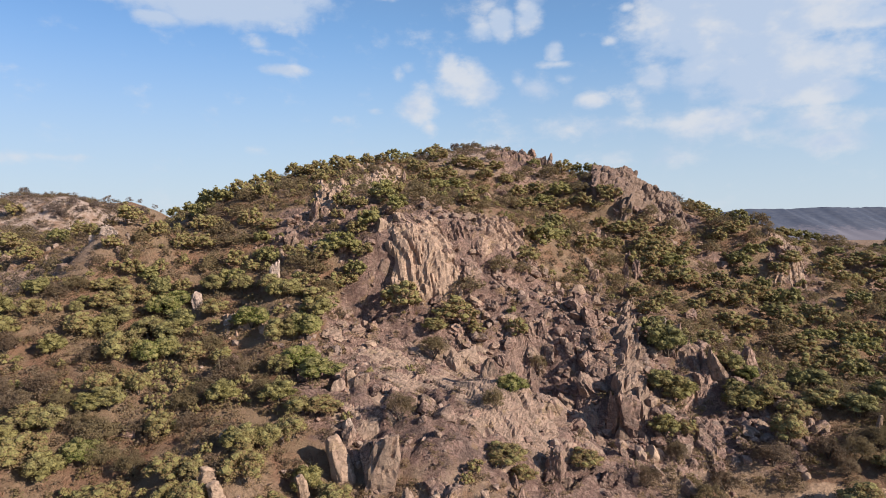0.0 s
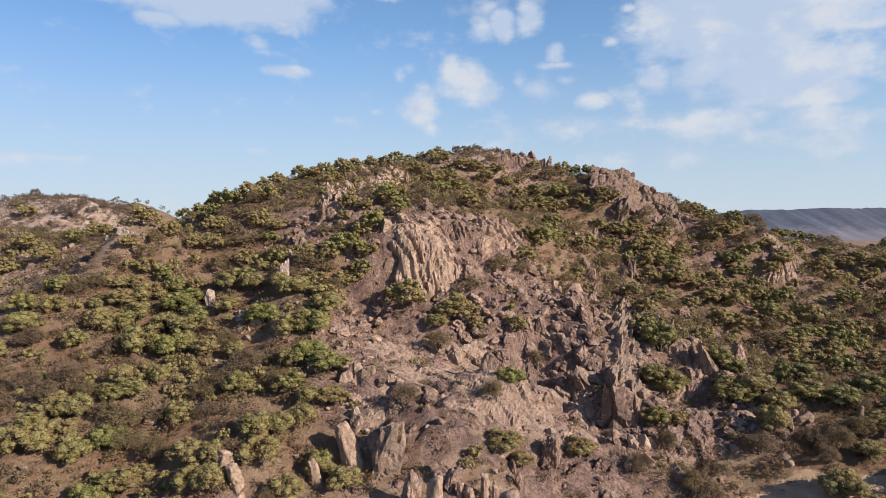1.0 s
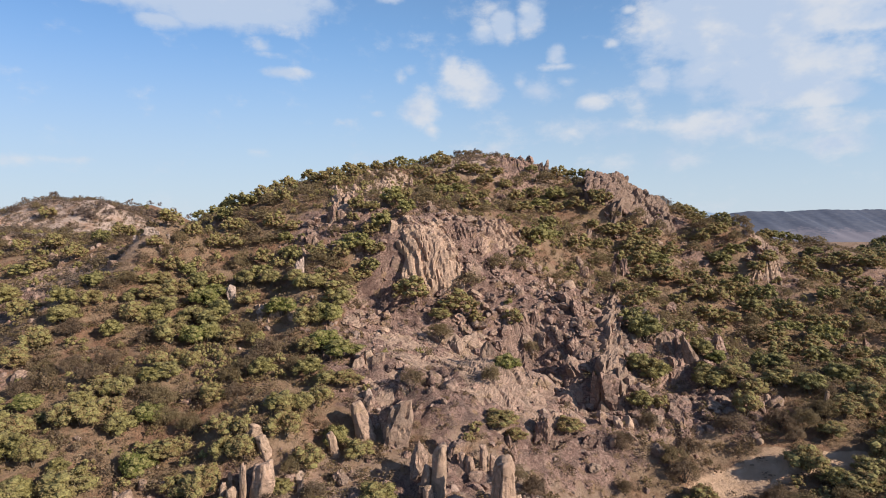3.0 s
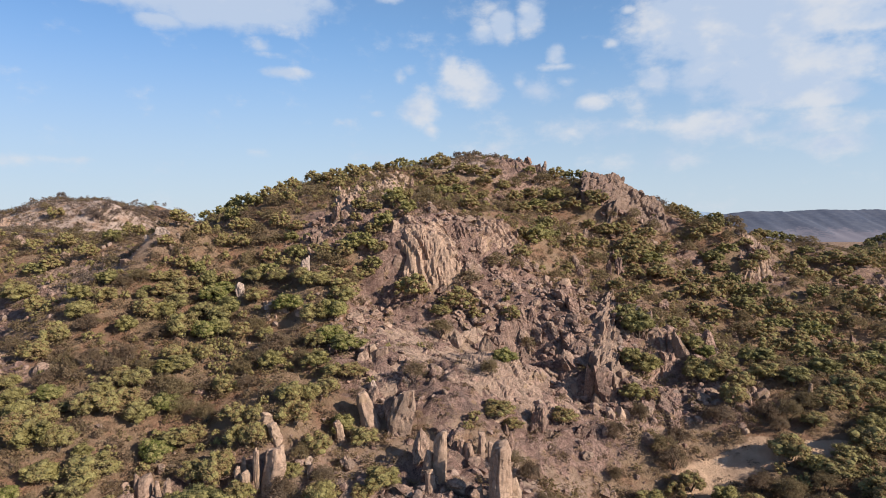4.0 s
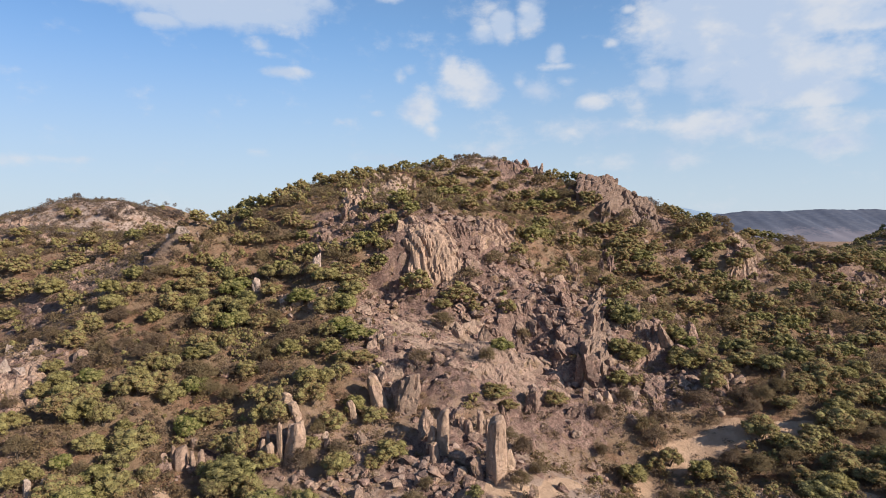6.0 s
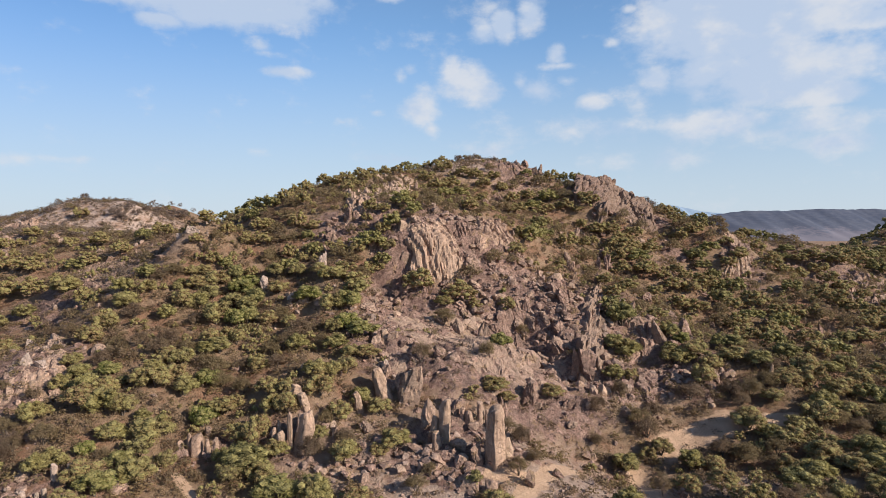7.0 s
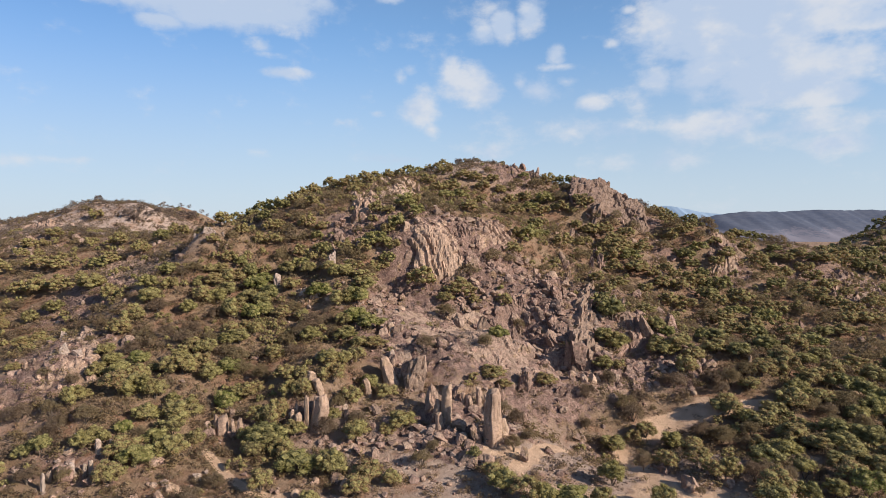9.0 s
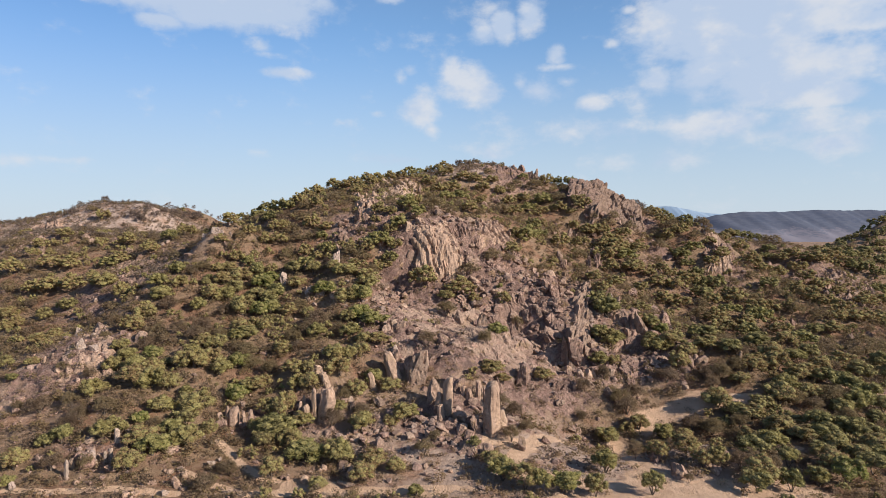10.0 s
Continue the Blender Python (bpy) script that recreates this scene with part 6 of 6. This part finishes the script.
bush(15.3, 251.3, 2.9, "bare")
bush(10.2, 252.6, 2.9, "bare")
bush(13.1, 253.5, 3.5, "bare")
bush(-157.2, 252.3, 2.3, "bare")
bush(-154.4, 252.5, 1.7, "bare")
bush(-190.0, 252.5, 3.5, "bare")
bush(5.1, 254.5, 4.6, "bare")
bush(-161.8, 253.3, 2.0, "bare")
bush(-152.1, 253.8, 2.6, "bare")
bush(168.5, 255.5, 8.7, "dry")
bush(-216.6, 254.2, 2.9, "bare")
bush(-178.5, 255.9, 4.1, "bare")
bush(-169.3, 256.4, 3.8, "bare")
bush(165.3, 257.9, 5.9, "dry")
bush(224.6, 257.9, 8.8, "dark")
bush(-209.9, 257.5, 2.4, "bare")
bush(-207.3, 258.0, 2.4, "bare")
bush(-204.7, 258.5, 2.4, "bare")
bush(161.3, 261.4, 7.4, "dark")
bush(221.1, 261.4, 10.0, "dark")
bush(151.2, 262.1, 8.9, "dark")
bush(148.3, 262.2, 7.5, "olive")
bush(157.3, 262.3, 7.5, "dark")
bush(215.5, 264.1, 10.0, "dark")
bush(-146.6, 265.6, 6.0, "bare")
bush(211.7, 267.4, 10.0, "olive")
bush(-144.2, 274.1, 7.7, "bare")
bush(221.5, 277.8, 9.4, "dark")
bush(-139.3, 277.2, 7.8, "bare")
bush(207.2, 280.0, 9.4, "olive")
bush(-159.4, 286.1, 5.1, "bare")
bush(-152.0, 291.4, 3.9, "bare")
bush(-147.8, 293.1, 3.3, "bare")
bush(214.4, 294.4, 6.6, "dark")
bush(-142.1, 295.4, 3.3, "bare")
bush(-138.9, 296.6, 2.7, "bare")
bush(-135.3, 299.3, 4.7, "bare")
bush(277.5, 331.3, 10.0, "dark")
bush(279.5, 347.3, 10.0, "dark")
bush(267.8, 358.5, 10.0, "dry")
bush(279.7, 358.8, 9.7, "dry")
bush(299.7, 359.6, 10.0, "dark")
bush(292.6, 360.6, 10.0, "dry")
bush(306.7, 372.4, 10.0, "dark")
bush(298.6, 372.2, 10.0, "dry")
bush(283.1, 382.2, 8.2, "dry")
bush(320.0, 385.4, 10.0, "dark")
bush(316.2, 390.0, 10.0, "dark")
bush(281.6, 389.4, 8.4, "dark")
bush(292.7, 391.6, 7.6, "dark")
bush(298.3, 392.4, 5.9, "dark")
bush(305.4, 393.7, 5.9, "dark")
bush(312.8, 395.1, 8.5, "dark")

# shady stands of trees beside the dust track, and bushes left of the cliff
bush(-24.2, 116.8, 7.3, "olive")
bush(-23.9, 130.1, 6.5, "green")
bush(-21.2, 127.3, 6.4, "olive")
bush(-16.4, 134.5, 6.0, "green")
bush(-27.6, 119.5, 6.1, "olive")
bush(-31.1, 129.5, 5.8, "olive")
bush(110.8, 113.1, 7.6, "olive")
bush(94.9, 96.5, 6.8, "dark")
bush(117.3, 104.3, 7.7, "olive")
tree(101.7, 85.3, 6.2, "dark")
tree(80.2, 75.2, 5.6, "dark")
tree(85.1, 75.0, 5.4, "dark")
tree(66.6, 69.2, 6.8, "olive")
tree(57.7, 60.2, 7.2, "dark")
tree(84.2, 63.3, 6.4, "olive")
tree(54.2, 49.8, 6.5, "olive")
tree(58.4, 47.7, 4.8, "dark")

# The rest of the bush: small crowns in the gaps between the others.
x, y = seen_strip(50000, 38, 285)
flat, bare = trodden_at(x, y), amount_in(BARE, x, y)
wish = (0.36 - 0.22 * (x < -72) + 0.35 * amount_in(THICK, x, y) * (y > 110) - 0.3 * amount_in(DRY, x, y) + 1.5 * ripple(x / 11, y / 11, 71)) * np.clip(1 - 1.1 * bare, 0.02, 1) * (1 - 0.94 * amount_in(CLEAR, x, y)) * (flat < 0.25)
draw = rng.random(len(x)) < np.clip(wish, 0, 1)
x, y = x[draw], y[draw]
wide = rng.uniform(1.0, 2.9, len(x))
order = np.argsort(-wide)
wild, cells_of = [], {}
for tx, ty, r in taken:
    cells_of.setdefault((int(tx // 8), int(ty // 8)), []).append((tx, ty, r))
for tx, ty, tw in zip(x[order], y[order], wide[order]):
    r = tw / 2
    if any(-1.0 < ry + 1 - ty < 3 + 0.8 * rh and abs(tx - rx * (ty + 40) / (ry + 40)) < r + 0.45 * rw for rx, ry, rw, rh in STANDING):
        continue
    i, j = int(tx // 8), int(ty // 8)
    near = [q for di in (-1, 0, 1) for dj in (-1, 0, 1) for q in cells_of.get((i + di, j + dj), ())]
    if all((tx - qx) ** 2 + (ty - qy) ** 2 > (0.76 * (r + qr)) ** 2 for qx, qy, qr in near):
        cells_of.setdefault((i, j), []).append((tx, ty, r))
        wild.append((tx, ty, tw))
# fewer where the land hides them from the valley
wx, wy = np.array([q[0] for q in wild]), np.array([q[1] for q in wild])
wz, hidden = lie(wx, wy) + 4, np.zeros(len(wild))
for s in np.linspace(0.3, 0.97, 40):
    hidden = np.maximum(hidden, lie(wx * s, -20 + (wy + 20) * s) - (47 + (wz - 47) * s))
dryness = amount_in(DRY, wx, wy)
for (tx, ty, tw), deep, dry in zip(wild, hidden, dryness):
    if deep < 3 or rng.random() < 0.1:
        bushes.append((tx, ty, tw, "bare" if rng.random() < dry else ("dry", "olive", "dark")[int(rng.choice(3, p=(0.55, 0.37, 0.08)))]))
for bx, by in zip(rng.uniform(150, 380, 800), rng.uniform(286, 430, 800)):
    bushes.append((bx, by, rng.uniform(3.5, 7.0), "dark"))


def far_bush(name, label, store, mat, templates):
    spots = [(q[0], q[1], float(height(q[0], q[1])) - 0.05, q[2] * 0.495, min(1.25, 0.75 + 1.8 / q[2]) * rng.uniform(0.85, 1.15)) for q in store]
    return strew(name, label, "bushes", len(spots), spots, templates, mat, 1.0)


BUSH = {"olive": ("olive_bushes", "olive-green bushes covering the hillside"), "green": ("green_bushes", "fresh green bushes on the hillside"),
        "dark": ("dark_bushes", "dark grey-green bushes on the flank of the hill"), "dry": ("dry_bushes", "brown dry-leaved bushes on the hillside"),
        "bare": ("bare_bushes", "leafless grey-brown bushes on the hillside")}
for kind, (name, label) in BUSH.items():
    mat, seed, tufts, leaves, leaf, core = KINDS[kind]
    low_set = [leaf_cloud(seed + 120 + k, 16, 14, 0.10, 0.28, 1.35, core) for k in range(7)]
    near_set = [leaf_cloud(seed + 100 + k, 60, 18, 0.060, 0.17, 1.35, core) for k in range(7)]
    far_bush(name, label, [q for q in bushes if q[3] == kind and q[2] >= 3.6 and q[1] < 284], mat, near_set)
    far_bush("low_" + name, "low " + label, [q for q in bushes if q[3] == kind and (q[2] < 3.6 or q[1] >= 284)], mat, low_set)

# brush and dry grass
def shrubs(name, label, tries, most, base, size, seed, mat, templates, end=285):
    x, y = seen_strip(tries, 36, end)
    keep = (trodden_at(x, y) < 0.3 + 0.9 * (rng.random(len(x)) < 0.1)) & (rng.random(len(x)) < np.clip(base + 0.9 * ripple(x / 6, y / 6, seed) - 0.4 * (y < 80) * amount_in(DRY, x, y) - 0.55 * amount_in(BARE, x, y), 0.02, 1))
    x, y = x[keep][:most], y[keep][:most]
    spots = list(zip(x, y, height(x, y) - 0.05, rng.uniform(size[0], size[1], len(x)), rng.uniform(0.6, 1.1, len(x))))
    return strew(name, label, "brush", most, spots, templates, mat, 1.0)


shrubs("brush", "low dry brown brush and grass tufts between the rocks", 60000, 7500, 0.55, (0.4, 1.2), 81, DRY_LEAVES,
       [leaf_cloud(460 + k, 6, 8, 0.16, 0.42, 1.1, 0) for k in range(6)])
SHRUB = [leaf_cloud(470 + k, 9, 7, 0.14, 0.36, 1.2, 0) for k in range(6)]
shrubs("dry_shrubs", "leafless purple-brown shrubs between the trees", 30000, 4200, 0.65, (0.8, 1.9), 82, DRY_LEAVES, SHRUB)
shrubs("olive_shrubs", "low olive-brown half-leafless shrubs between the trees", 46000, 5200, 0.62, (0.7, 1.9), 83, SPARSE_LEAVES, SHRUB)
shrubs("straw_tufts", "straw-coloured dry grass tufts on the foot of the hill", 12000, 3800, 0.6, (0.4, 1.1), 84, STRAW, SHRUB, 120)
x, y = seen_strip(60000, 110, 284)
keep = (amount_in(DRY, x, y) > 0.25) & (x < -85) & (rng.random(len(x)) < 0.5 + 1.2 * ripple(x / 9, y / 9, 85))
x, y = x[keep][:1500], y[keep][:1500]
strew("grey_shrubs", "leafless grey-brown shrubs on the dry hill", "brush", len(x),
      list(zip(x, y, height(x, y) - 0.05, rng.uniform(0.7, 2.1, len(x)), rng.uniform(0.6, 1.1, len(x)))), SHRUB, BARE_TWIGS, 1.0)
